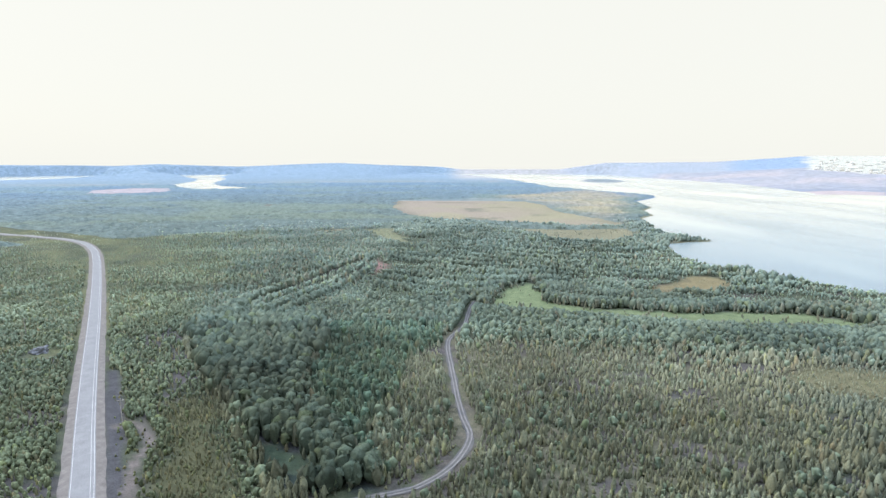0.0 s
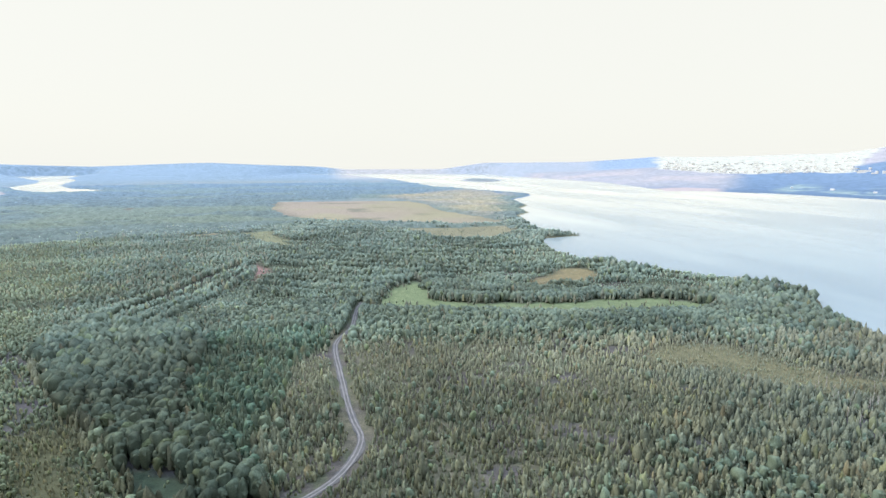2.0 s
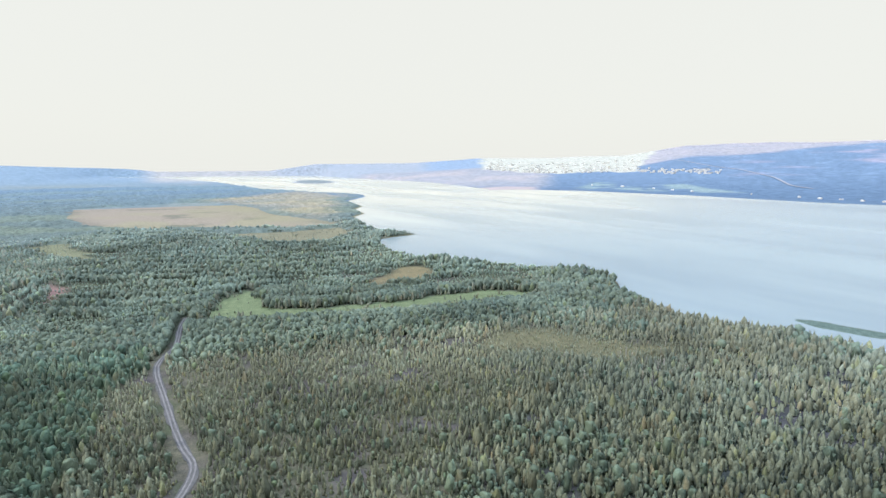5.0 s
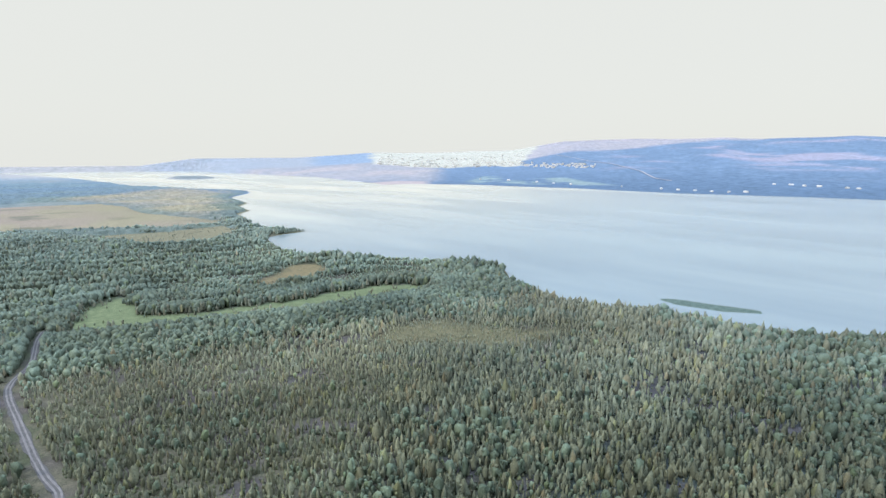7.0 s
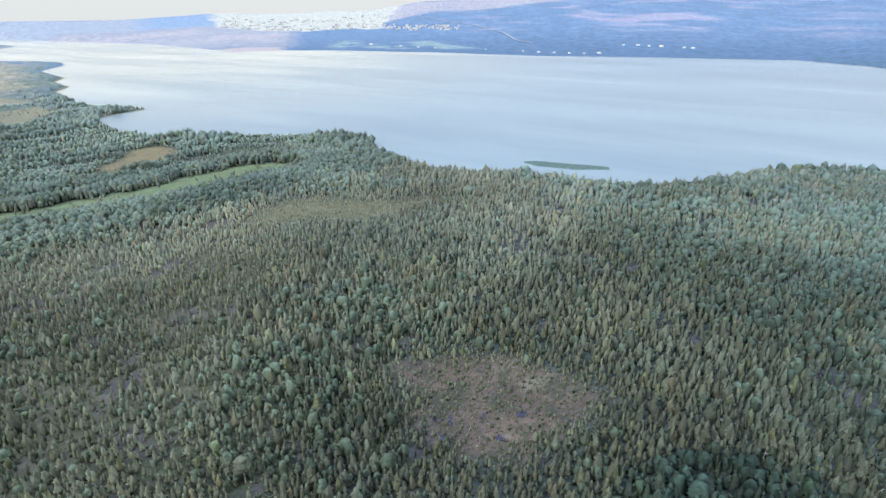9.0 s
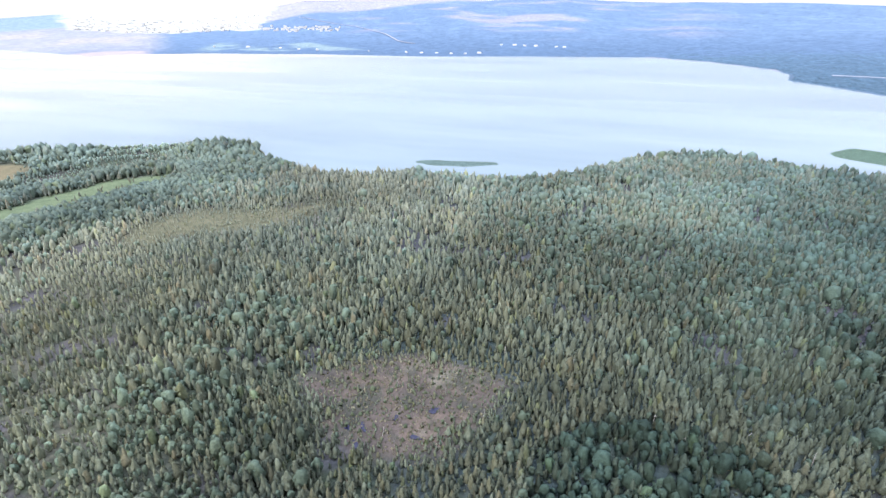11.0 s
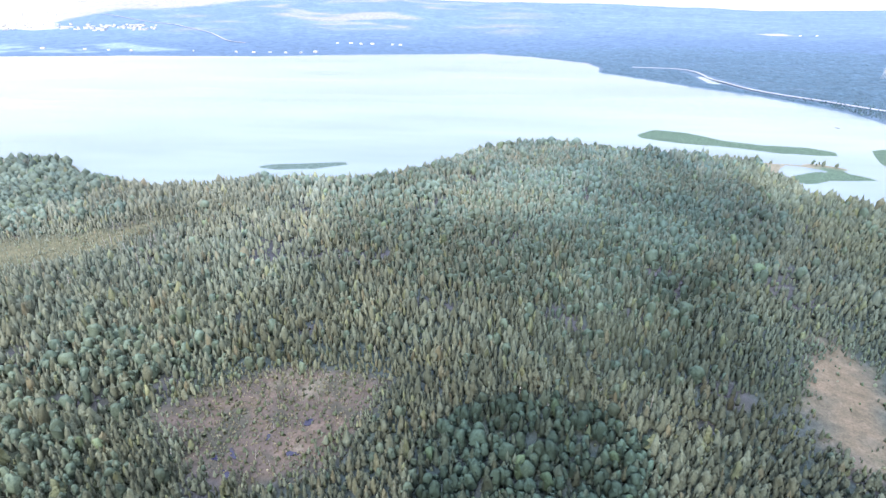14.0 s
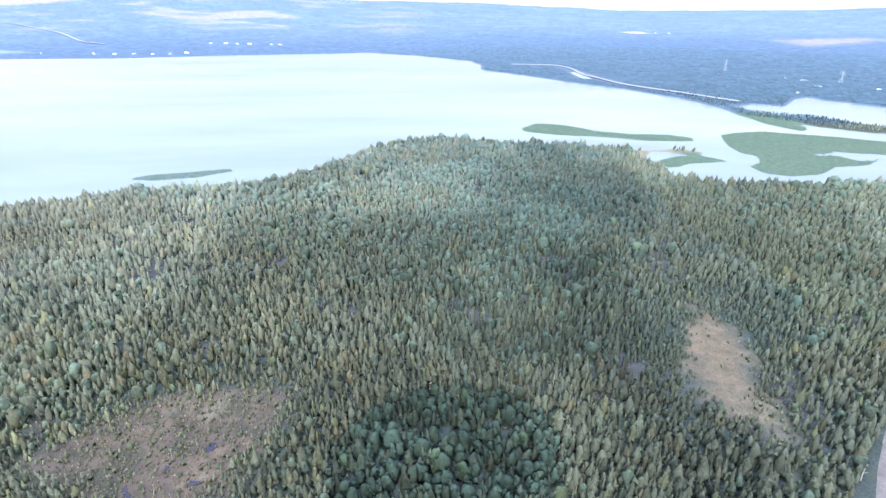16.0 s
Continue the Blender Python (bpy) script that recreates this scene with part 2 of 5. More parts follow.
DARK_STRIP = [(-172, 266), (-150, 231), (-136, 209), (-121, 184), (-108, 165), (-92, 140)]
DIRT_LOOP = [(-137, 210), (-133, 212), (-127, 211), (-119, 203), (-114, 194), (-114, 186), (-110, 175), (-104, 163)]
GRASS_GLADE = [(-124, 230), (-100, 245), (-92, 205), (-66, 165), (-60, 130), (-95, 150), (-105, 190)]
BIRCH_STAND = [(-158, 324), (-168, 367), (-144, 389), (-121, 367), (-91, 374), (-65, 325), (-68, 278), (-65, 242), (-44, 205), (-19, 163), (-42, 163),
               (-59, 170), (-72, 192), (-91, 219), (-112, 248), (-132, 278)]
CONIFER_STAND = [(-71, 354), (-1, 348), (0, 315), (-20, 286), (-22, 242), (-32, 196), (-16, 170), (-44, 205), (-65, 242), (-68, 278)]
PIT = [(-71, 196), (-62, 196), (-50, 186), (-44, 173), (-51, 170), (-61, 175)]
MEADOWS = [[(-196, 832), (-166, 905), (-151, 832)], [(-131, 860), (-88, 890), (-41, 718), (-73, 738)]]
TAN_WOOD = [(166, 1655), (330, 1799), (601, 2174), (675, 2052), (619, 1666), (422, 1130), (338, 928), (304, 1048), (269, 1190), (260, 1414)]
GROVE = [(115, 22), (128, 13), (138, -8), (136, -30), (121, -41), (96, -37), (87, -10), (93, 17)]
THICKET = [(88, 150), (112, 135), (98, 104), (82, 85), (64, 83), (52, 99), (64, 126)]
CUTS = [[(-124, 377), (-94, 471), (-79, 554)], [(-153, 388), (-118, 496), (-87, 592)]]
REEDS = [[(576, -127), (605, -151), (593, -180), (555, -206), (539, -235), (534, -269), (516, -287), (499, -280), (505, -238), (527, -196),
          (537, -158), (557, -128)],
         [(425, -210), (441, -231), (446, -251), (429, -269), (421, -269), (417, -233), (407, -219), (407, -210)],
         [(527, -322), (539, -344), (544, -378), (526, -409), (505, -441), (470, -480), (425, -430), (442, -400), (448, -381), (431, -376),
          (415, -379), (420, -400), (402, -378), (397, -345), (378, -318), (374, -291), (384, -275), (406, -277), (417, -294), (437, -304),
          (449, -296), (481, -302)],
         [(643, -413), (640, -439), (594, -444), (555, -437), (540, -419), (577, -406)],
         [(401, 208), (413, 190), (427, 136), (419, 131), (403, 152), (396, 183)]]
REED_TAN = [(467, -367), (475, -417), (475, -455), (441, -425), (452, -382)]
WOOD_SPIT = [(496, -213), (503, -238), (490, -259), (460, -272), (452, -261), (459, -244), (472, -224), (455, -206)]
REED_CHANNEL = [(446, -358), (440, -385), (428, -405), (418, -392), (430, -378), (438, -358)]
# height of the skyline against its heading, and where the land starts to rise
RIDGE_YAW = [-180, -60, -39, -31, -27.5, -20.6, -10.8, -5.6, -0.3, 2.0, 12.0, 16.5, 25.7, 30.3, 33.8, 40, 47.9, 53.5, 59, 68, 71, 78, 85, 100, 111, 118, 131, 180]
RIDGE_TOP = [90, 80, 77, 67, 79, 60, 92, 74, 58, 36, 38, 92, 107, 132, 150, 150, 164, 246, 257, 266, 246, 266, 230, 200, 155, 150, 162, 90]
RISE_YAW = [-180, -40, -20, -8, -3, 16, 22, 28, 35, 43, 54, 64, 74, 80, 86, 97, 101, 112, 120, 140, 180]
RISE_FROM = [3000, 4000, 3700, 3300, 4700, 4650, 3300, 2800, 2350, 2350, 2150, 1960, 1940, 1960, 2000, 1750, 1600, 1350, 1300, 1500, 3000]


def lattice(ix, iy, seed):
    h = (ix.astype(np.int64) * 374761393 + iy.astype(np.int64) * 668265263 + seed * 1442695041) & 0xFFFFFFFF
    h = ((h ^ (h >> 13)) * 1274126177) & 0xFFFFFFFF
    return ((h ^ (h >> 16)) & 0xFFFF) / 65535.0


def value_noise(x, y, size, seed=0, octaves=3):
    """Smooth noise from 0 to 1 with features of the given size in metres."""
    total, weight, amp = 0.0, 0.0, 1.0
    for o in range(octaves):
        u, v = x / size, y / size
        ix, iy = np.floor(u), np.floor(v)
        fx, fy = u - ix, v - iy
        fx, fy = fx * fx * (3 - 2 * fx), fy * fy * (3 - 2 * fy)
        a, b = lattice(ix, iy, seed + o), lattice(ix + 1, iy, seed + o)
        c, d = lattice(ix, iy + 1, seed + o), lattice(ix + 1, iy + 1, seed + o)
        total = total + amp * ((a * (1 - fx) + b * fx) * (1 - fy) + (c * (1 - fx) + d * fx) * fy)
        weight, amp, size = weight + amp, amp * 0.5, size * 0.5
    return total / weight


def path_distance(x, y, pts, closed=False):
    pts = np.array(pts, float)
    ends = np.roll(pts, -1, 0) if closed else pts[1:]
    best = np.full(x.shape, 1e12)
    for (ax, ay), (bx, by) in zip(pts, ends):
        dx, dy = bx - ax, by - ay
        k = np.clip(((x - ax) * dx + (y - ay) * dy) / (dx * dx + dy * dy + 1e-9), 0, 1)
        best = np.minimum(best, (x - ax - k * dx) ** 2 + (y - ay - k * dy) ** 2)
    return np.sqrt(best)


def area_distance(x, y, pts):
    """Distance to the edge of an outline: positive inside, negative outside."""
    inside = np.zeros(x.shape, bool)
    p = np.array(pts, float)
    for (ax, ay), (bx, by) in zip(p, np.roll(p, -1, 0)):
        cross = (ay > y) != (by > y)
        inside ^= cross & (x < (bx - ax) * (y - ay) / (by - ay + 1e-12) + ax)
    d = path_distance(x, y, pts, True)
    return np.where(inside, d, -d)


def near_box(x, y, pts, margin):
    p = np.array(pts, float)
    return (x > p[:, 0].min() - margin) & (x < p[:, 0].max() + margin) & (y > p[:, 1].min() - margin) & (y < p[:, 1].max() + margin)


def inside_by(x, y, pts, margin=60):
    """area_distance, worked out only near the outline."""
    out = np.full(x.shape, -1e4)
    near = near_box(x, y, pts, margin)
    if near.any():
        out[near] = area_distance(x[near], y[near], pts)
    return out


def ease(v, lo, hi):
    k = np.clip((v - lo) / (hi - lo), 0, 1)
    return k * k * (3 - 2 * k)


def wobble(x, y):
    """Uneven edges for natural outlines: a small shift that grows with the size of the forms far off."""
    r = np.hypot(x, y)
    amp = np.clip(r * 0.012, 2.0, 40.0)
    return amp * (value_noise(x, y, 18, 3, 2) - 0.5) * np.where(r < 900, 1, 0) + amp * (value_noise(x, y, 150, 5, 3) - 0.5) * np.where(r < 900, 0.4, 1)


def shore(x, y):
    """Distance to the water: positive on land, negative in a lake."""
    w = area_distance(x, y, LAKE)
    for p in (WEST_LAKE, WINDING_LAKE, SHORE_POND, SPIT_POND):
        w = np.maximum(w, inside_by(x, y, p, 200))
    w = np.minimum(w, -inside_by(x, y, ISLAND, 200))
    return -w + wobble(x, y) * 0.5


def terrain(x, y, sd=None):
    sd = shore(x, y) if sd is None else sd
    yaw, r = np.degrees(np.arctan2(x, y)), np.hypot(x, y)
    start, top = np.interp(yaw, RISE_YAW, RISE_FROM), np.interp(yaw, RIDGE_YAW, RIDGE_TOP)
    k = np.clip((r - start) / (4800 - start), 0, 1)
    hill = top * k ** 1.35 * (0.9 + 0.2 * value_noise(x, y, 700, 11, 4))
    flat = np.clip(sd * 0.12, -2.5, 1.0) + 0.5 * (value_noise(x, y, 30, 2, 3) - 0.5) * (sd > 8)
    rise = 0.5 * ease(-path_distance(x, y, ROAD), -14, -6) * (r < 1000)
    isle = 9 * ease(inside_by(x, y, ISLAND, 100), 0, 45) * (0.5 + 0.8 * value_noise(x, y, 40, 12, 2))
    return flat + isle + hill * (sd > 0) * ease(sd, 0, 60) + rise


def mesh_from(name, verts, faces, mats, smooth=False, **colours):
    """One mesh from arrays of points and of equal faces, with colour attributes on the points."""
    verts, faces = np.asarray(verts, np.float32), np.asarray(faces, np.int32)
    me = bpy.data.meshes.new(name)
    n, k = faces.shape
    me.vertices.add(len(verts))
    me.vertices.foreach_set("co", verts.ravel())
    me.loops.add(n * k)
    me.loops.foreach_set("vertex_index", faces.ravel())
    me.polygons.add(n)
    me.polygons.foreach_set("loop_start", np.arange(0, n * k, k, dtype=np.int32))
    me.polygons.foreach_set("use_smooth", np.full(n, smooth))
    for key, col in colours.items():
        at = me.attributes.new(key, "FLOAT_COLOR", "POINT")
        at.data.foreach_set("color", np.c_[col, np.ones(len(col))].astype(np.float32).ravel())
    me.update(calc_edges=True)
    for m in mats:
        me.materials.append(m)
    return me


def structure(name, me, label, category):
    return tagged(new(name, me), label, category, kind="structure")


# ---- the ground: one sheet out to the hills ----


def blend(col, other, k):
    return col * (1 - k[:, None]) + np.array(other)[None, :] * k[:, None]


def land_cover(x, y, sd):
    """Base colour of the ground under the trees: moss, heath, grass, bog, sand."""
    r = np.hypot(x, y)
    w = wobble(x, y)
    n1, n2 = value_noise(x, y, 22, 21, 3), value_noise(x, y, 6, 22, 3)
    col = np.tile(np.array((0.058, 0.066, 0.048)), (len(x), 1))
    yaw = np.degrees(np.arctan2(x, y))
    col = blend(col, (0.118, 0.108, 0.078), ease(-np.abs(yaw - 14), -26, -16) * (r < 345) * ease(r, 110, 160) * 0.7)
    col = blend(col, (0.075, 0.066, 0.066), ease(n1, 0.52, 0.74) * 0.8)
    # shade in the gaps of the birch stand, put into the ground colour
    col = blend(col, (0.034, 0.043, 0.043), ease(inside_by(x, y, BIRCH_STAND) + w, -2, 4))
    col = blend(col, (0.062, 0.076, 0.042), ease(n2, 0.5, 0.7) * 0.7)
    col = blend(col, (0.05, 0.067, 0.066), ease(yaw, 45, 65) * (1 - ease(yaw, 138, 172)) * 0.8 * (1 - 0.5 * ease(n2, 0.5, 0.7)))
    col = blend(col, (0.075, 0.066, 0.078), ease(value_noise(x, y, 24, 74, 2), 0.7, 0.76) * (r < 400) * 0.6)
    col = blend(col, (0.105, 0.112, 0.062), (x < -190) * ease(n1, 0.3, 0.7))
    col = blend(col, (0.125, 0.155, 0.085), ease(inside_by(x, y, FIELD) + w * 1.4, -4, 4))
    col = blend(col, (0.16, 0.15, 0.085), ease(-np.hypot((x + 260) / 60, (y - 380) / 70), -1, -0.4) * 0.6 * n2)
    for p, c in ((SMALL_BOG, (0.165, 0.138, 0.08)), (DRY_BOG, (0.122, 0.116, 0.07)), (FAR_BOG_B, (0.17, 0.16, 0.108)), (MEADOWS[0], (0.2, 0.175, 0.12)), (MEADOWS[1], (0.155, 0.16, 0.1)), (PIT, (0.035, 0.05, 0.034)), (RED_CLEARING, (0.2, 0.125, 0.115)),
                 (TAN_BOG, (0.134, 0.11, 0.08)), (TAN_BOG_TAIL, (0.13, 0.115, 0.085)), (GRASS_GLADE, (0.068, 0.07, 0.04))):
        col = blend(col, c, ease(inside_by(x, y, p) + w * 2.2 + 9 * (n2 - 0.5), -7, 7) * (0.75 + 0.5 * n2))
    # darker strip of ground alongside the road
    col = blend(col, (0.06, 0.06, 0.068), ease(-path_distance(x, y, DARK_STRIP) + w * 0.3, -3.6, -2.4))
    col = blend(col, (0.12, 0.105, 0.10), ease(-path_distance(x, y, DIRT_LOOP) + w * 0.3, -2.6, -1.4))
    # tree shadow lying in the cuts, painted as dark ground
    for p in CUTS:
        col = blend(col, (0.035, 0.038, 0.034), ease(-path_distance(x, y, p), -5.5, -4.5))
    peat = ease(inside_by(x, y, PEAT_BOG) + w * 1.5, -5, 4)
    col = blend(col, (0.088, 0.07, 0.06), peat)
    col = blend(col, (0.118, 0.09, 0.072), peat * ease(value_noise(x, y, 9, 31, 3), 0.5, 0.66))
    col = blend(col, (0.055, 0.056, 0.045), peat * ease(value_noise(x, y, 5, 33, 2), 0.5, 0.64) * 0.8)
    col = blend(col, (0.17, 0.15, 0.115), peat * ease(value_noise(x * 0.4 + y * 0.3, y, 6, 34, 2), 0.66, 0.74) * 0.7)
    far = ease(inside_by(x, y, FAR_BOG, 300) + w * 2.5, -40, 40)
    col = blend(col, (0.24, 0.2, 0.165), far)
    col = blend(col, (0.24, 0.215, 0.15), far * ease(value_noise(x, y, 120, 41, 3) + 0.1 * ease(x, 100, 350), 0.5, 0.7))
    col = blend(col, (0.10, 0.105, 0.085), far * ease(value_noise(x * 0.5, y, 34, 42, 3), 0.6, 0.72) * 0.7)
    col = blend(col, (0.115, 0.105, 0.09), ease(inside_by(x, y, HEATH_FLAT, 300) + w * 2.5, -30, 30))
    col = blend(col, (0.22, 0.20, 0.13), ease(-np.abs(x - 330) - np.abs(y - 1250) * 0.4, -330, -120) * 0.5)
    col = col * 0.78
    col = blend(col, (0.09, 0.085, 0.055), ease(-sd, -9, -2) * (r < 900) * 0.6)
    # blue haze beyond the bay, painted onto the ground
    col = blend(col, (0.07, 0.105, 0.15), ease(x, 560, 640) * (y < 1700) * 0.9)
    col = blend(col, (0.15, 0.135, 0.10), ease(-np.hypot(x - 452, y + 235), -46, -34))
    for p in REEDS:
        col = blend(col, (0.07, 0.1, 0.09) if p[0][1] > 0 else (0.068, 0.102, 0.074), ease(inside_by(x, y, p), -14, -8))
    return col


def east_clearing(x, y):
    """An open pinkish cutting in the woods beyond the bay."""
    yaw, r = np.degrees(np.arctan2(x, y)), np.hypot(x, y)
    return ease(-np.abs(yaw - 127), -9, -5) * ease(-np.abs(r - 2200), -260, -120)


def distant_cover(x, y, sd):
    """Base colour of the far land, with aerial haze painted in: wooded lowland, heath slopes, farmland, and the pale
    town across the lake.
    """
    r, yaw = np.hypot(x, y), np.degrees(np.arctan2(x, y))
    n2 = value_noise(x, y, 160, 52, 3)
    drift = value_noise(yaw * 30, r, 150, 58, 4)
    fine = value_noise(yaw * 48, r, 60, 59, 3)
    # haze as colour: lowland and slopes turn lighter and bluer with range
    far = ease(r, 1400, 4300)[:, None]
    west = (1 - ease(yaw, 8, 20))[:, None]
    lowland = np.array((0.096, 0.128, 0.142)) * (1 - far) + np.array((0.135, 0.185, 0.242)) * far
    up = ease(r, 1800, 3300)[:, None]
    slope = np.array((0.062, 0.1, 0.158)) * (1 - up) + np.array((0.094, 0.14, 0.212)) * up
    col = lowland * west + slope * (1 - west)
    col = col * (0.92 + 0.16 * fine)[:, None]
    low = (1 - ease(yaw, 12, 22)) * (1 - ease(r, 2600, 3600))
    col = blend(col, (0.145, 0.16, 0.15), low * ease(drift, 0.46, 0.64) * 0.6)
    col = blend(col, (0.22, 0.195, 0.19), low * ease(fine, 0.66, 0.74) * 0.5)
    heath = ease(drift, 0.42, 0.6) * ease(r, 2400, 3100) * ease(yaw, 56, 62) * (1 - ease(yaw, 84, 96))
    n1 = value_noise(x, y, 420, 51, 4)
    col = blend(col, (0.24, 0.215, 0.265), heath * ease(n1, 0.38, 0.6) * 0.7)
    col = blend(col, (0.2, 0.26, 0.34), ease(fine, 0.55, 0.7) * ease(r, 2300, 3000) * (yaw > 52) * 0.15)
    # northern hills and low rim faded by haze, in their colour
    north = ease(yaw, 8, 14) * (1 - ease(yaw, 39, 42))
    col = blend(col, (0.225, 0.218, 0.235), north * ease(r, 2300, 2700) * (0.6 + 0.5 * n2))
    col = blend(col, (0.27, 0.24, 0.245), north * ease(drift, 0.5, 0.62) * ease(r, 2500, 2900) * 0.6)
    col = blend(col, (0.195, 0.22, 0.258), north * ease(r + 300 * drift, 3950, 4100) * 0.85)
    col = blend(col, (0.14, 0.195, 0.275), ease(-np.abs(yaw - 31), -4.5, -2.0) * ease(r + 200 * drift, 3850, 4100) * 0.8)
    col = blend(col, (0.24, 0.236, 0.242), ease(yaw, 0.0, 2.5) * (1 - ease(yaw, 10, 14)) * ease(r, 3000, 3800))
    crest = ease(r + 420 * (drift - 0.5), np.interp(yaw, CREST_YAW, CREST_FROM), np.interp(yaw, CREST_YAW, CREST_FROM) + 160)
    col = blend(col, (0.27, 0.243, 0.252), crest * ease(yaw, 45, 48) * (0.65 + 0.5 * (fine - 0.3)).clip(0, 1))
    # pale built-up ground, its colour bleached further for sun glare
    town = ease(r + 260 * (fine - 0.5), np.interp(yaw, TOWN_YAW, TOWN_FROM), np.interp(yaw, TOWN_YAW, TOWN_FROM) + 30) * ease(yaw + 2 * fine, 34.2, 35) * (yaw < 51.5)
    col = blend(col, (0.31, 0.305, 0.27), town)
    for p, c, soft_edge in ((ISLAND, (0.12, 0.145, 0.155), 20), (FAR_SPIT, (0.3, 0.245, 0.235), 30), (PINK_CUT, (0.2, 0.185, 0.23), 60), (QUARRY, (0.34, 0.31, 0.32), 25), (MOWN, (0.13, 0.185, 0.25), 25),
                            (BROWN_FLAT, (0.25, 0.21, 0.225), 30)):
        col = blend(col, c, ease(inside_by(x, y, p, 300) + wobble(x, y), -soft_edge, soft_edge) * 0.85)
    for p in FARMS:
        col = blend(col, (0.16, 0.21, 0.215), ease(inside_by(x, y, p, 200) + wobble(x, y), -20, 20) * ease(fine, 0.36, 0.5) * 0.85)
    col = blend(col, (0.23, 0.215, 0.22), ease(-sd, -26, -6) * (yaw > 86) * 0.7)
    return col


def polar(radii, angles):
    rr, aa = np.meshgrid(radii, angles, indexing="ij")
    x, y = (rr * np.sin(aa)).ravel(), (rr * np.cos(aa)).ravel()
    n, m = len(radii), len(angles)
    i = np.arange(n - 1)[:, None] * m + np.arange(m)[None, :]
    j = np.arange(n - 1)[:, None] * m + (np.arange(m)[None, :] + 1) % m
    return x, y, np.stack([i, j, j + m, i + m], -1).reshape(-1, 4)[:, ::-1]


ANGLES = np.radians(np.concatenate([np.arange(-46, 142, 0.5), np.arange(142, 313, 1.5)]))
NEAR_EDGE = 1500.0


def build_ground():
    x, y, f = polar(np.concatenate([np.linspace(0.5, 60, 12)[:-1], np.geomspace(60, NEAR_EDGE, 200)]), ANGLES)
    sd = shore(x, y)
    z = terrain(x, y, sd)
    for p in REEDS:
        bed = np.minimum(inside_by(x, y, p) + wobble(x, y) * 0.4, -inside_by(x, y, REED_CHANNEL))
        z = np.maximum(z, np.clip(bed * 0.05, -2.5, 0.18))
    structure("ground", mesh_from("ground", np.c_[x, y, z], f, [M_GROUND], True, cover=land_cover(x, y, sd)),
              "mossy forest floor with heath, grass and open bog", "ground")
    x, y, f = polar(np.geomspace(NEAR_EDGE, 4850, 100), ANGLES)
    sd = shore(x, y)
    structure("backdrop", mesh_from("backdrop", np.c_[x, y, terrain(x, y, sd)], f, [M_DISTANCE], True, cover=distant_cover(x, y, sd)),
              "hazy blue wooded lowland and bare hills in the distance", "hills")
    x, y, f = polar(np.geomspace(2, 4860, 40), np.radians(np.arange(0, 360, 3)))
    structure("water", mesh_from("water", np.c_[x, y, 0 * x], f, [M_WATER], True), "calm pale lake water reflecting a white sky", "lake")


build_ground()


# ---- road and track ----


def smooth_path(pts, step):
    """A rounded line through points, at even steps."""
    p = np.array(pts, float)
    p = np.vstack([2 * p[0] - p[1], p, 2 * p[-1] - p[-2]])
    out = []
    for a, b, c, d in zip(p, p[1:], p[2:], p[3:]):
        for t in np.linspace(0, 1, max(2, int(np.linalg.norm(c - b) / step)), endpoint=False):
            out.append(0.5 * (2 * b + (c - a) * t + (2 * a - 5 * b + 4 * c - d) * t * t + (3 * b - a - 3 * c + d) * t ** 3))
    out.append(p[-2])
    return np.array(out)


def ribbon(pts, offsets, heights, rough=0.0, seed=0):
    """A strip along a line with a cross-section; rough: how much its outer edges wander."""
    d = np.gradient(pts, axis=0)
    side = np.c_[d[:, 1], -d[:, 0]] / np.linalg.norm(d, axis=1)[:, None]
    rows = []
    base = terrain(pts[:, 0], pts[:, 1])
    for k, (o, h) in enumerate(zip(offsets, heights)):
        edge = rough if k in (0, len(offsets) - 1) else 0.0
        shift = o + edge * 2 * (value_noise(pts[:, 0] + 97 * k, pts[:, 1], 7, seed, 3) - 0.5)
        xy = pts + side * np.broadcast_to(shift, len(pts))[:, None]
        rows.append(np.c_[xy, base + h])
    v = np.stack(rows, 1)
    n, m = v.shape[:2]
    i = (np.arange(n - 1)[:, None] * m + np.arange(m - 1)[None, :]).ravel()
    return v.reshape(-1, 3), np.stack([i, i + 1, i + m + 1, i + m], -1)[:, ::-1]


def build_roads():
    line = smooth_path(ROAD, 4.0)
    v, f = ribbon(line, (-7.0, -4.6, 4.6, 7.0), (0.0, 0.42, 0.42, 0.0), 0.5, 61)
    structure("road_shoulder", mesh_from("road_shoulder", v, f, [M_GRAVEL], True), "pale gravel shoulder along the paved road", "road shoulder")
    v, f = ribbon(line, (-3.8, 0, 3.8), (0.47, 0.52, 0.47))
    structure("road", mesh_from("road", v, f, [M_ASPHALT], True), "two-lane road of worn light grey asphalt", "road")
    for o in (-3.35, 2.3, 3.35):
        v, f = ribbon(line, (o - 0.08, o + 0.08), (0.5, 0.5))
        structure("edge_line", mesh_from("edge_line", v, f, [M_PAINT]), "solid white painted line along the road edge", "road marking")
    v, f = ribbon(smooth_path(TRACK, 2.0), (-1.75, -0.9, 0, 0.9, 1.75), (0.18, 0.3, 0.34, 0.3, 0.18), 0.9, 62)
    structure("gravel_track", mesh_from("gravel_track", v, f, [M_TRACK], True), "winding grey gravel forest track", "track")
    for o in (-0.75, 0.75):
        v, f = ribbon(smooth_path(TRACK, 2.0), (o - 0.34, o, o + 0.34), (0.35, 0.365, 0.35), 0.22, 63)
        structure("wheel_rut", mesh_from("wheel_rut", v, f, [M_RUT], True), "pale worn wheel rut along the gravel track", "wheel rut")


build_roads()


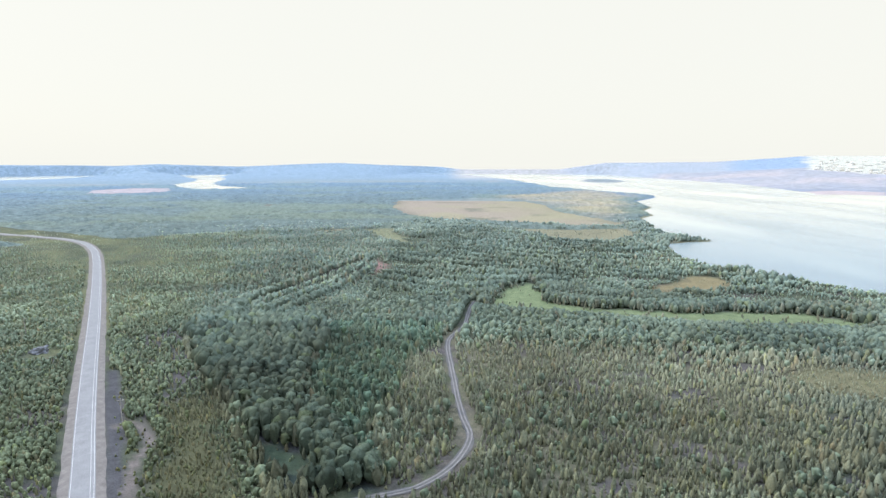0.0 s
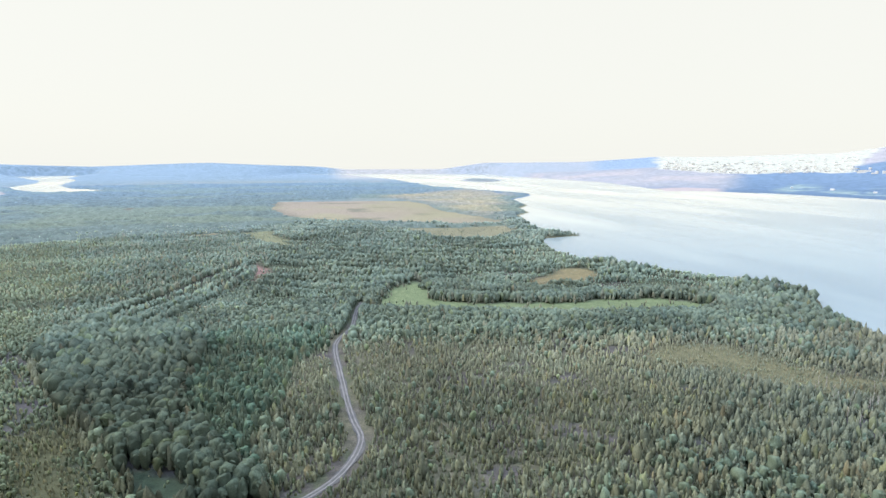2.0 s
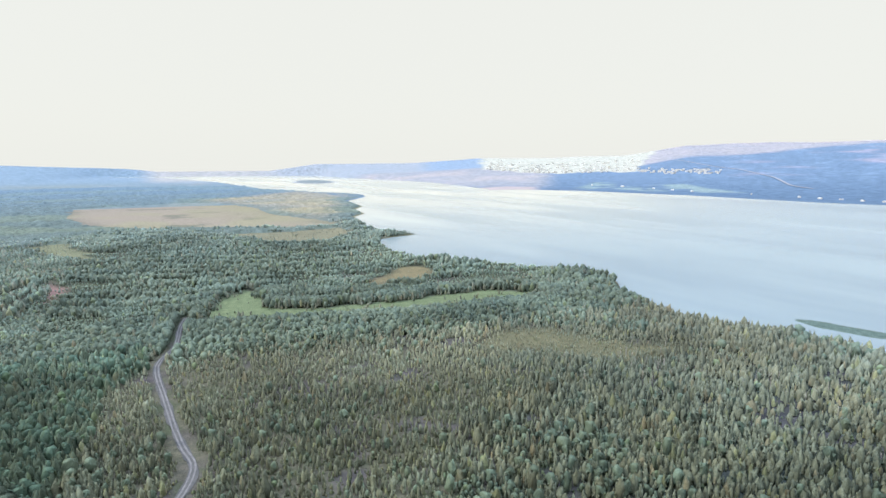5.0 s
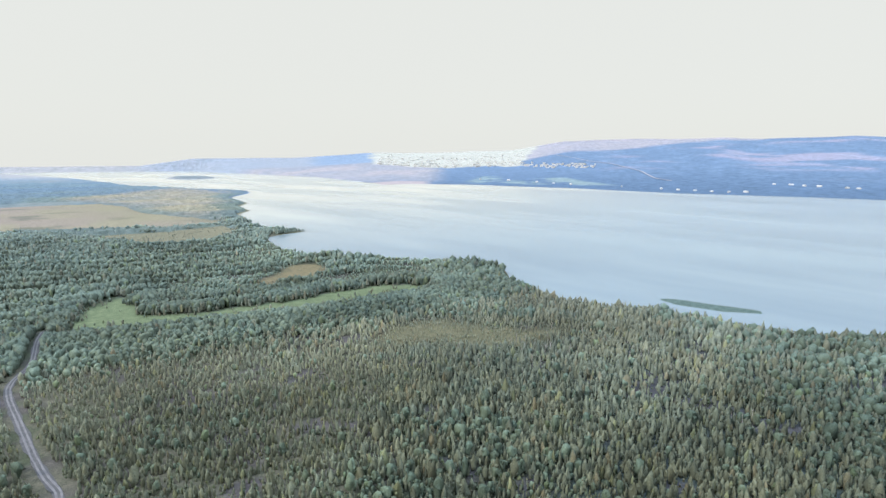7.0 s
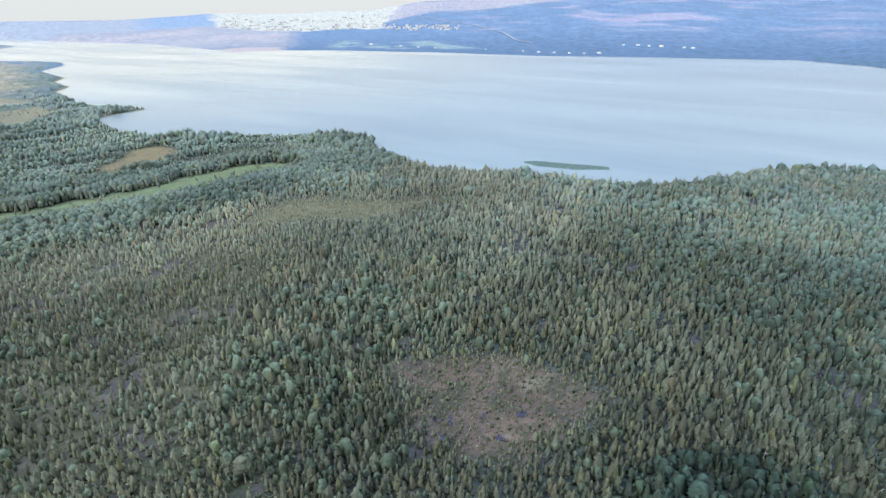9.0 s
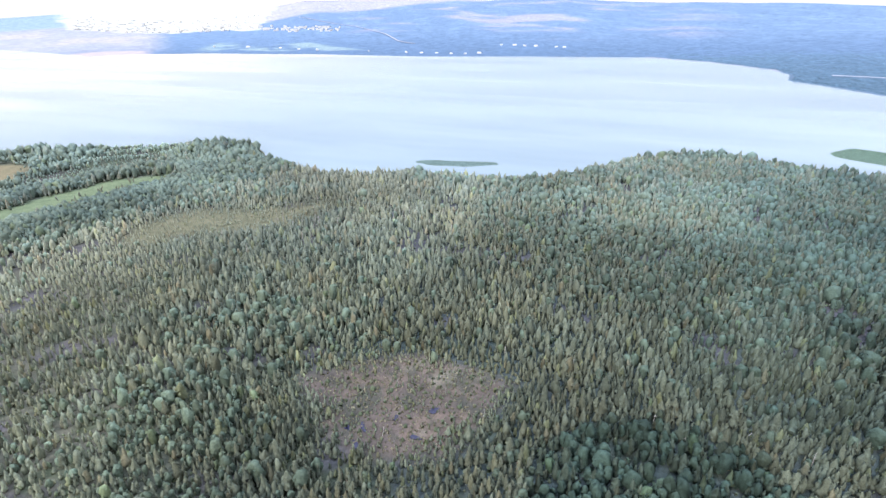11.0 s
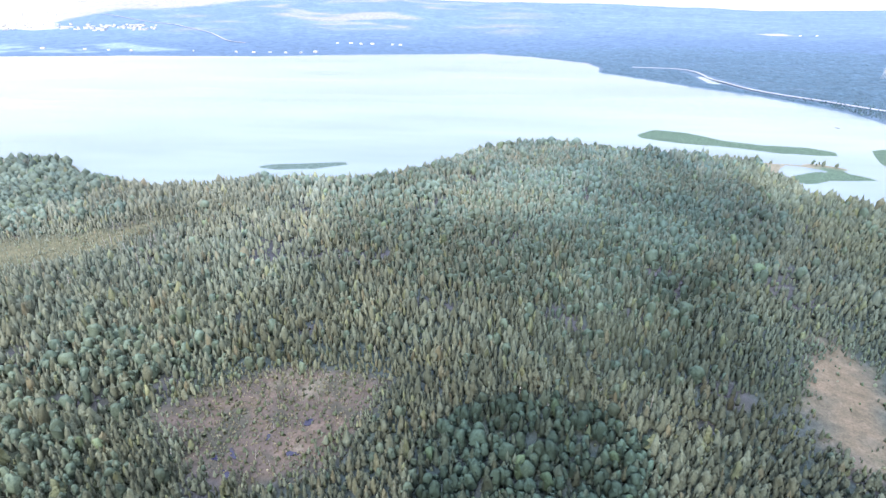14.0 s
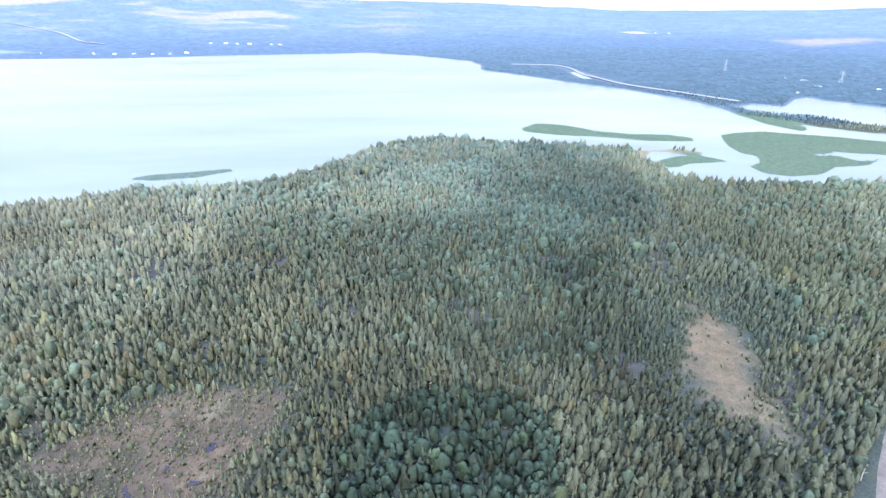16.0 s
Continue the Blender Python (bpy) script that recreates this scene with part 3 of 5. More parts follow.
# ---- trees ----


def tube(points, radii, sides):
    v, f = [], []
    for k, (p, r) in enumerate(zip(points, radii)):
        for s in range(sides):
            a = 2 * math.pi * s / sides
            v.append((p[0] + r * math.cos(a), p[1] + r * math.sin(a), p[2]))
        if k:
            for s in range(sides):
                a, b = (k - 1) * sides + s, (k - 1) * sides + (s + 1) % sides
                f += [(a, b, b + sides), (a, b + sides, a + sides)]
    return np.array(v), np.array(f)


def outward(d):
    return d / np.linalg.norm(d, axis=1)[:, None]


OCT_V = np.array([(1, 0, 0), (0, 1, 0), (-1, 0, 0), (0, -1, 0), (0, 0, 1), (0, 0, -1)], float)
OCT_F = np.array([(0, 1, 4), (1, 2, 4), (2, 3, 4), (3, 0, 4), (1, 0, 5), (2, 1, 5), (3, 2, 5), (0, 3, 5)])


def sprays(g, n, size, wide, breadth):
    """Sprays of leaves or needles all over a crown one metre high, each tilted its own way. Gives points and outward directions."""
    z = 0.1 + 0.9 * g.random(6 * n)
    z = z[g.random(6 * n) < breadth(z)][:n]
    a = np.arange(len(z)) * 2.4 + g.normal(0, 0.6, len(z))
    p1, p2 = g.random(2) * 6.28
    lumps = 1 + 0.22 * np.sin(3 * a + p1) * np.sin(9 * z + p2) + 0.12 * np.sin(a + p2)
    r = wide * breadth(z) * lumps * g.uniform(0.72, 1.15, len(z)) + 0.01
    c = np.c_[np.cos(a) * r, np.sin(a) * r, z]
    slope = (breadth(z - 0.05) - breadth(z + 0.05)) * wide * 10 + 0.15
    d = outward(np.c_[np.cos(a), np.sin(a), slope])
    tilt = outward(d + g.normal(0, 0.36, d.shape))
    u = outward(np.cross(tilt, g.normal(size=d.shape)))
    w = np.cross(tilt, u)
    s = (size * g.uniform(0.6, 1.3, len(z)))[:, None]
    v = np.stack([c + u * s, c - 0.6 * u * s + 0.75 * w * s, c - 0.5 * u * s - 0.7 * w * s], 1).reshape(-1, 3)
    return v.clip((-9, -9, 0.04), (9, 9, 1.06)), np.repeat(outward(d + np.array((0, 0, 0.35)) + g.normal(0, 0.13, d.shape)), 3, 0)


def lumpy_crown(g, wide, breadth, levels, sides, lump, whorl=0.0):
    """A closed crown of boughs, one metre high, bulging unevenly; its directions follow the bulges."""
    rows = []
    step = 0.9 / levels
    for k, z in enumerate(np.linspace(0.16 if levels == 2 else 0.07, {2: 0.62, 3: 0.74}.get(levels, 0.9), levels)):
        a = (np.arange(sides) + 0.5 * (k % 2) + g.uniform(-0.28, 0.28, sides)) * 2 * math.pi / sides
        r = wide * breadth(np.array([z]))[0] * (1 + whorl * (1 if k % 2 else -1)) * (1 + g.normal(0, lump, sides)).clip(0.5, 1.5)
        rows.append(np.c_[np.cos(a) * r, np.sin(a) * r, z + g.normal(0, 0.2 * step, sides)])
    v = np.vstack(rows + [np.array([(g.normal(0, 0.03), g.normal(0, 0.03), 1.0)])])
    tri = []
    for k in range(levels - 1):
        for i in range(sides):
            j = (i + 1) % sides
            lo, hi = k * sides, (k + 1) * sides
            up = j if k % 2 else i
            tri += [(lo + i, lo + j, hi + up), (lo + j if not k % 2 else lo + i, hi + j, hi + i)]
    tri += [((levels - 1) * sides + i, (levels - 1) * sides + (i + 1) % sides, levels * sides) for i in range(sides)]
    f = np.array(tri)
    face = np.cross(v[f[:, 1]] - v[f[:, 0]], v[f[:, 2]] - v[f[:, 0]])
    way = np.zeros(v.shape)
    for c in range(3):
        np.add.at(way, f[:, c], face)
    way = outward(outward(way + 1e-9) + outward(np.c_[v[:, :2], np.full(len(v), 0.02)]) * 0.15 + g.normal(0, 0.2 if levels > 2 else 0.08, v.shape))
    return v[f].reshape(-1, 3), way[f].reshape(-1, 3)


def joined(*crowns):
    return tuple(np.vstack(pair) for pair in zip(*crowns))


def pine_shape(power):
    return lambda z: np.clip(1.03 - z, 0.02, 1) ** power * np.clip(z / 0.26, 0.35, 1) ** 0.6 * 1.1


def birch_shape(mid):
    return lambda z: np.sqrt(np.clip(1 - ((z - mid) / (1.05 - mid)) ** 2, 0.03, 1)) * np.clip(z / 0.3, 0.4, 1) ** 0.5


# crown detail by the ring of wood: levels, sides, loose sprays
PINE_DETAIL = {0: (7, 7, 50), 70: (5, 6, 10), 155: (3, 5, 4), 255: (2, 6, 0), 470: (2, 4, 0)}
BIRCH_DETAIL = {0: (7, 7, 50), 70: (5, 7, 14), 155: (4, 6, 12), 255: (3, 6, 0), 470: (2, 5, 0)}


def pine_crown(g, wide, ring=0):
    """A bullet-shaped crown of whorled boughs with needle sprays standing out of it."""
    levels, sides, n = PINE_DETAIL[ring]
    shape = pine_shape(g.uniform(0.55, 0.85))
    made = lumpy_crown(g, wide, shape, levels, sides, 0.26 if ring < 200 else 0.2, 0.13 if levels > 4 else 0.0)
    return joined(made, sprays(g, n, 0.06 if ring < 50 else 0.1, wide * 1.15, shape)) if n else made


def birch_crown(g, wide, ring=0):
    """A rounded crown of bulging leaf masses with loose sprays at its edge."""
    levels, sides, n = BIRCH_DETAIL[ring]
    shape = birch_shape(g.uniform(0.45, 0.56))
    made = lumpy_crown(g, wide, shape, levels, sides, 0.34 if ring < 200 else 0.22)
    return joined(made, sprays(g, n, 0.06 if ring < 50 else 0.11, wide * 1.12, shape)) if n else made


def clump(g, wide, leaves=0):
    """One bumpy clump of foliage, one metre high, for thickets that stand far off."""
    spin = np.array(Euler(g.uniform(0, 6.28, 3)).to_matrix())
    d = OCT_V @ spin.T
    p = np.array((0, 0, 0.45)) + d * (wide * 0.62 * g.uniform(0.65, 1.2, len(OCT_V)))[:, None] * np.array((1, 1, 1.15))
    vs, ns = [p[OCT_F].reshape(-1, 3)], [outward(d + np.array((0, 0, 0.1)))[OCT_F].reshape(-1, 3)]
    if leaves:
        v, way = sprays(g, leaves, 0.3, wide * 0.6, lambda z: np.clip(1.1 - z, 0.1, 1))
        vs.append(v)
        ns.append(way)
    return np.vstack(vs).clip((-9, -9, 0.02), (9, 9, 1.06)), np.vstack(ns)


def tuft_crown(g, wide, levels, sides):
    """A small uneven crown of leaning facets, one metre high: levels of (height, breadth) and a leading shoot. For trees that stand far off."""
    rows = []
    for z, b in levels:
        a = (np.arange(sides) + g.uniform(-0.25, 0.25, sides)) * 2 * math.pi / sides + g.random() * 6.28
        r = wide * b * g.uniform(0.65, 1.3, sides)
        rows.append(np.c_[np.cos(a) * r, np.sin(a) * r, z + g.normal(0, 0.06, sides)])
    top = np.array((g.normal(0, 0.04), g.normal(0, 0.04), 1.0))
    tri = []
    for lo, hi in zip(rows, rows[1:]):
        for i in range(sides):
            j = (i + 1) % sides
            tri += [(lo[i], lo[j], hi[j]), (lo[i], hi[j], hi[i])]
    tri += [(rows[-1][i], rows[-1][(i + 1) % sides], top) for i in range(sides)]
    v = np.array(tri).reshape(-1, 3)
    face = np.repeat(outward(np.cross(v[1::3] - v[0::3], v[2::3] - v[0::3]) + 1e-9), 3, 0)
    soft = outward(np.c_[v[:, :2] / wide, (v[:, 2] - 0.35) * 1.3 + 0.15])
    return v, outward(0.4 * face + soft)


def stem(g, top, radius, limbs, sides=5):
    bend = g.normal(0, 0.012, 2)
    pts = [(bend[0] * k * k, bend[1] * k * k, top * k / 3) for k in range(4)]
    v, f = tube(pts, [radius, radius * 0.75, radius * 0.5, radius * 0.15], sides)
    for _ in range(limbs):
        z, a, ln = g.uniform(0.3, 0.85) * top, g.random() * 6.28, g.uniform(0.08, 0.17)
        base = np.array((bend[0] * (3 * z / top) ** 2, bend[1] * (3 * z / top) ** 2, z))
        out = base + np.array((math.cos(a) * ln, math.sin(a) * ln, ln * g.uniform(0.2, 0.7)))
        bv, bf = tube([base, out], [radius * 0.35, radius * 0.1], 3)
        v, f = np.vstack([v, bv]), np.vstack([f, bf + len(v)])
    return v, f


def scatter(spacing, r0, r1, seed, a0=-44.0, a1=140.0, patch=80.0):
    """Loosely even points in a ring round the place, over the stretch of land that is wooded in view."""
    g = np.random.default_rng(seed)
    n = int(2.44 * r1 / spacing) + 1
    gx, gy = np.meshgrid(np.arange(n), np.arange(n))
    x = (gx.ravel() - n / 2 + 0.5 * (gy.ravel() % 2)) * spacing
    y = (gy.ravel() - n / 2) * spacing
    x, y = x + g.normal(0, 0.28, x.shape) * spacing, y + g.normal(0, 0.28, y.shape) * spacing
    r, yaw = np.hypot(x, y) * (0.76 + 0.3 * value_noise(x, y, patch, 81, 3) + 0.18 * value_noise(x, y, 1.5, 82, 1)), np.degrees(np.arctan2(x, y))
    keep = (r >= r0) & (r < r1) & (yaw > a0) & (yaw < a1)
    return x[keep], y[keep], g


def stand(x, y, g):
    """What grows at each point: chance of a tree, height, share of broadleaves, and how light its green is (set by
    stand, bearing and range).
    """
    w = wobble(x, y)
    r = np.hypot(x, y)
    sd = shore(x, y)
    patch, fine = value_noise(x, y, 70, 71, 3), value_noise(x, y, 16, 72, 2)
    yaw = np.degrees(np.arctan2(x, y))
    sparse = ease(-np.abs(yaw - 14), -26, -16) * (r < 345) * ease(r, 110, 160)
    chance = 0.74 + 0.45 * fine - sparse * (0.16 + 0.25 * ease(value_noise(x, y, 28, 73, 2), 0.5, 0.7))
    chance = chance * (1 - 0.6 * ease(value_noise(x, y, 24, 74, 2), 0.68, 0.76) * (r < 400))
    height = (5.6 + 2.4 * patch) * np.exp(g.normal(0, 0.26, x.shape))
    broad = ease(patch, 0.56, 0.76) * 0.34 * (1 - 0.8 * sparse) + 0.03
    light = np.ones(x.shape)
    birch = ease(inside_by(x, y, BIRCH_STAND) + w, -4, 4)
    dark_firs = ease(inside_by(x, y, CONIFER_STAND) + w, -4, 4)
    beyond = ease(y + 0.15 * x, 300, 345) * (x > -200)
    cape = ease(-np.hypot((x - 400) / 1.4, y + 20), -170, -110)
    grove = ease(inside_by(x, y, GROVE) + w, -5, 4)
    thicket = ease(inside_by(x, y, THICKET) + w, -8, 8)
    broad = np.maximum.reduce([broad, birch * 0.95, beyond * 0.9, cape * 0.4, grove * 0.55, thicket * 0.4])
    broad = np.where(dark_firs > 0.5, 0.25, broad)
    chance = np.maximum(chance, np.maximum(dark_firs * 0.85, beyond) * (0.66 + 0.4 * fine))
    chance = np.where(birch > 0.5, 0.3 + 0.3 * fine, np.where(grove > 0.5, 0.4 + 0.35 * fine, chance))
    height = np.where(birch > 0.5, 9.0 + 2.6 * fine + g.normal(0, 1.5, x.shape), np.where(grove > 0.5, 7.6 + g.normal(0, 1.7, x.shape), height))
    height = height * (1 + 0.25 * thicket)
    light = np.where(birch > 0.5, 0.55, np.where(dark_firs > 0.5, 0.72, np.where(cape > 0.3, 0.82, np.where(grove > 0.5, 0.5 + 0.16 * ease(fine, 0.4, 0.65), np.where(thicket > 0.5, 0.85, light)))))
    glade = ease(value_noise(x * 0.45 + y * 0.12, y, 42, 76, 3), 0.54, 0.66)
    rows = np.sin((y * 0.95 + x * 0.34 + 85 * value_noise(x, y, 120, 75, 3)) / 4.5)
    height = np.where((beyond > 0.5) & (y > 400), (3.4 + 4.2 * ease(rows, -0.2, 0.5) + 1.5 * patch) * (1 - 0.5 * glade) * np.exp(g.normal(0, 0.16, x.shape)), height)
    light = np.where((beyond > 0.5) & (y > 400), 0.86 + 0.12 * ease(-rows, 0.0, 0.5) + 0.35 * glade, light)
    scrub = ease(np.interp(y, (60, 170, 219, 278, 324, 370, 560, 800), (-20, -62, -95, -136, -163, -174, -225, -300)) - x + w, -4, 4) * (path_distance(x, y, ROAD) > 5)
    height = np.where(scrub > 0.5, 2.4 + 3.6 * fine + g.normal(0, 0.8, x.shape), height)
    broad = np.where(scrub > 0.5, 0.8, broad)
    light = np.where((beyond > 0.5) & (y <= 400), 0.85, light)
    light = np.where(scrub > 0.5, 1.12, np.where((x < -90) & (y > 330), 0.95, light))
    light = np.where(inside_by(x, y, PEAT_BOG) + w > -3, 1.45, light)
    mixed_wood = (x < -60) & (y > 330) & (scrub < 0.5) & (birch < 0.5)
    broad, height = np.where(mixed_wood, 0.72, broad), np.where(mixed_wood, 5.0 + 2.5 * patch + g.normal(0, 0.7, x.shape), height)
    light = np.where(x > 560, 1.05, light)
    # the green is scaled up or down by bearing and range
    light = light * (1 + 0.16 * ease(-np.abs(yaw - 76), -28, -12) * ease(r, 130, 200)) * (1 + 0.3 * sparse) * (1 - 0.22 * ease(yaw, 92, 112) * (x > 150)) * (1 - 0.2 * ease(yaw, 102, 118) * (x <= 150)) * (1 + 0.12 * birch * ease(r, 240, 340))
    young = ease(44 - yaw + 26 * (value_noise(x, y, 36, 78, 3) - 0.5), -6, 18) * ease(yaw, -8, -4) * (1 - ease(r, 300, 350)) * (dark_firs < 0.5) * (birch < 0.5) * (grove < 0.5)
    height = height * (1 - 0.36 * young) * np.exp(g.normal(0, 0.12, x.shape))
    height = height * (1 + 0.5 * ease(inside_by(x, y, FIELD), -24, -12))
    chance = chance * (1 - 0.15 * ease(yaw, 45, 60) * (r < 420))
    by_bog = ease(np.maximum(inside_by(x, y, PEAT_BOG), inside_by(x, y, TAN_BOG)), -30, 0)
    height = height * (1 - 0.35 * by_bog)
    chance = np.maximum(chance, by_bog)
    height = np.where((broad > 0.3) & (r < 170) & (birch < 0.5) & (grove < 0.5) & (scrub < 0.5), height * 0.75, height)
    strip = ease(inside_by(x, y, CUTS[0] + CUTS[1][::-1]), -1, 2)
    height, light, chance = height * (1 - 0.3 * strip), light * (1 + 0.15 * strip), np.maximum(chance, strip)
    bog_edge = 8 * (value_noise(x, y, 12, 79, 2) - 0.5)
    for p, c, h in ((FIELD, 0.03, 0.5), (SMALL_BOG, 0.05, 0.3), (DRY_BOG, 0.6, 0.3), (FAR_BOG, 0.06, 0.45), (FAR_BOG_B, 0.5, 0.35), (RED_CLEARING, 0.0, 1), (PIT, 0.0, 0.5), (MEADOWS[0], 0.05, 0.4), (MEADOWS[1], 0.35, 0.4),
                    (TAN_BOG, 0.02, 0.4), (TAN_BOG_TAIL, 0.3, 0.5), (GRASS_GLADE, 0.95, 0.72), (PEAT_BOG, 0.15 + 0.7 * ease(fine, 0.35, 0.7), 0.4)):
        reach = 20 if p is DRY_BOG else 6
        k = ease(inside_by(x, y, p, 320) + w * 1.6 + 8 * (fine - 0.5) + bog_edge, -reach, reach)
        chance, height = chance * (1 - k) + c * k, height * (1 - k) + height * h * k
        broad = broad * (1 - k * 0.9)
    chance = np.where((path_distance(x, y, DARK_STRIP) < 4.5) | (path_distance(x, y, DIRT_LOOP) < 3.5), 0, chance)
    away = np.minimum(path_distance(x, y, CUTS[0]), path_distance(x, y, CUTS[1]))
    height = np.where(away < 11, height * 1.25 + 1.5, np.where(away < 24, height * 0.75, height))
    chance = np.where(away < 4.6, 0, np.where(away < 12, 1, chance))
    height = height * (1 - 0.62 * ease(-path_distance(x, y, ROAD), -110, -35) * ease(y, 480, 600))
    chance = np.where(path_distance(x, y, ROAD) < np.where(y < 0, 6.6 + 2 * fine, 7.2 + 3.5 * fine), 0, chance)
    chance = np.where(path_distance(x, y, TRACK) < np.where(y < 225, 3.9, 3.0) + 2.2 * fine, 0, chance)
    chance = np.where((np.hypot(x - 53.5, y - 96.5) < 4.5) | (np.hypot(x + 228, y - 293) < 10), 0, chance)
    spit = np.hypot(x - 455, y + 240) < 44
    chance = np.where((sd < 4.0) | (spit & (inside_by(x, y, WOOD_SPIT) < 0)), 0, chance)
    height = np.where(spit, height * 0.5, height)
    return chance, np.clip(height, 1.2, 12.5), broad, light, sd


def fill(x, y, z, height, variants, tint, g):
    """All trees of a kind as one soup of triangles: points, a tint and an outward direction for each."""
    pick = g.integers(0, len(variants), len(x))
    turn = g.random(len(x)) * 6.28
    fat = g.uniform(0.78, 1.28, len(x))
    verts, cols, outs = [], [], []
    for k, (crown, way) in enumerate(variants):
        s = np.flatnonzero(pick == k)
        c, si = np.cos(turn[s])[:, None], np.sin(turn[s])[:, None]
        h, w = height[s][:, None], (height[s] * fat[s])[:, None]
        vx = (crown[None, :, 0] * c - crown[None, :, 1] * si) * w + x[s][:, None]
        vy = (crown[None, :, 0] * si + crown[None, :, 1] * c) * w + y[s][:, None]
        vz = crown[None, :, 2] * h + z[s][:, None]
        verts.append(np.stack([vx, vy, vz], -1).reshape(-1, 3))
        ox, oy = way[None, :, 0] * c - way[None, :, 1] * si, way[None, :, 0] * si + way[None, :, 1] * c
        outs.append(np.stack([ox, oy, np.broadcast_to(way[None, :, 2], ox.shape)], -1).reshape(-1, 3))
        cols.append(np.repeat(tint[s], len(crown), 0))
    return np.vstack(verts), np.vstack(cols), np.vstack(outs)


def haze_tint(x, y):
    """Distance haze painted into the crowns: lighter and bluer with range."""
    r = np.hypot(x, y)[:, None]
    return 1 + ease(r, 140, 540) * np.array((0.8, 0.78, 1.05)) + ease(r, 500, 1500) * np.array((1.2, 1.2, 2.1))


def tints(g, x, y, light, pine, spread=0.1):
    """Each tree's own green: patches of warmer and cooler wood, a few trees yellowish, a few dry and brown. Distance
    haze is multiplied in.
    """
    n = len(x)
    patch = ease(0.6 * value_noise(x, y, 55, 91, 3) + 0.4 * value_noise(x, y, 9, 92, 1), 0.33, 0.67)
    yaw = np.degrees(np.arctan2(x, y))
    patch = (patch + 0.5 * ease(-yaw, -45, -25) - 0.5 * ease(yaw, 75, 105) - 0.3 * ease(inside_by(x, y, BIRCH_STAND), -4, 4)).clip(-0.5, 1.2)[:, None]
    t = np.array((0.925, 0.985, 0.985)) * (1 - patch) + np.array((1.05, 1.03, 0.95)) * patch
    t = t * (0.83 + 0.34 * ease(value_noise(x * 0.7, y, 38, 93, 3), 0.34, 0.66))[:, None]
    t = t * (g.normal(1, spread, n).clip(0.65, 1.28) * light)[:, None] * haze_tint(x, y)
    kind = g.random(n)
    t *= np.where((kind > 0.94)[:, None], np.array((1.16, 1.14, 0.92)), 1.0)
    scrub = ease(np.interp(y, (60, 170, 219, 278, 324, 370, 560, 800), (-20, -62, -95, -136, -163, -174, -225, -300)) - x + 160 * (value_noise(x, y, 45, 94, 3) - 0.5) * ease(y, 280, 420), -8 - 0.05 * y, 8 + 0.05 * y)
    t *= 1 + scrub[:, None] * np.array((0.1, 0.05, -0.07))
    t *= np.where((inside_by(x, y, CONIFER_STAND) > 0)[:, None], np.array((0.8, 0.96, 0.94)), 1.0)
    t *= np.where((inside_by(x, y, GROVE) > 0)[:, None], np.array((0.86, 1.0, 1.04)), 1.0)
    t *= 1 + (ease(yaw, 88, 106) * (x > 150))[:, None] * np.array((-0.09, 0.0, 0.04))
    if pine:
        t *= np.where((kind < 0.04)[:, None], np.array((1.14, 0.98, 0.9)), 1.0)
    return t


def soup(name, made, mat, label, category):
    verts, tint, out = made
    f = np.arange(len(verts)).reshape(-1, 3)
    return tagged(new(name, mesh_from(name, verts, f, [mat], False, tint=tint, out=out)), label, category, kind="stuff")


THING_BOX = (70.0, -75.0, 150.0, 118.0)   # stretch of bog forest whose trees stand singly
singles = []


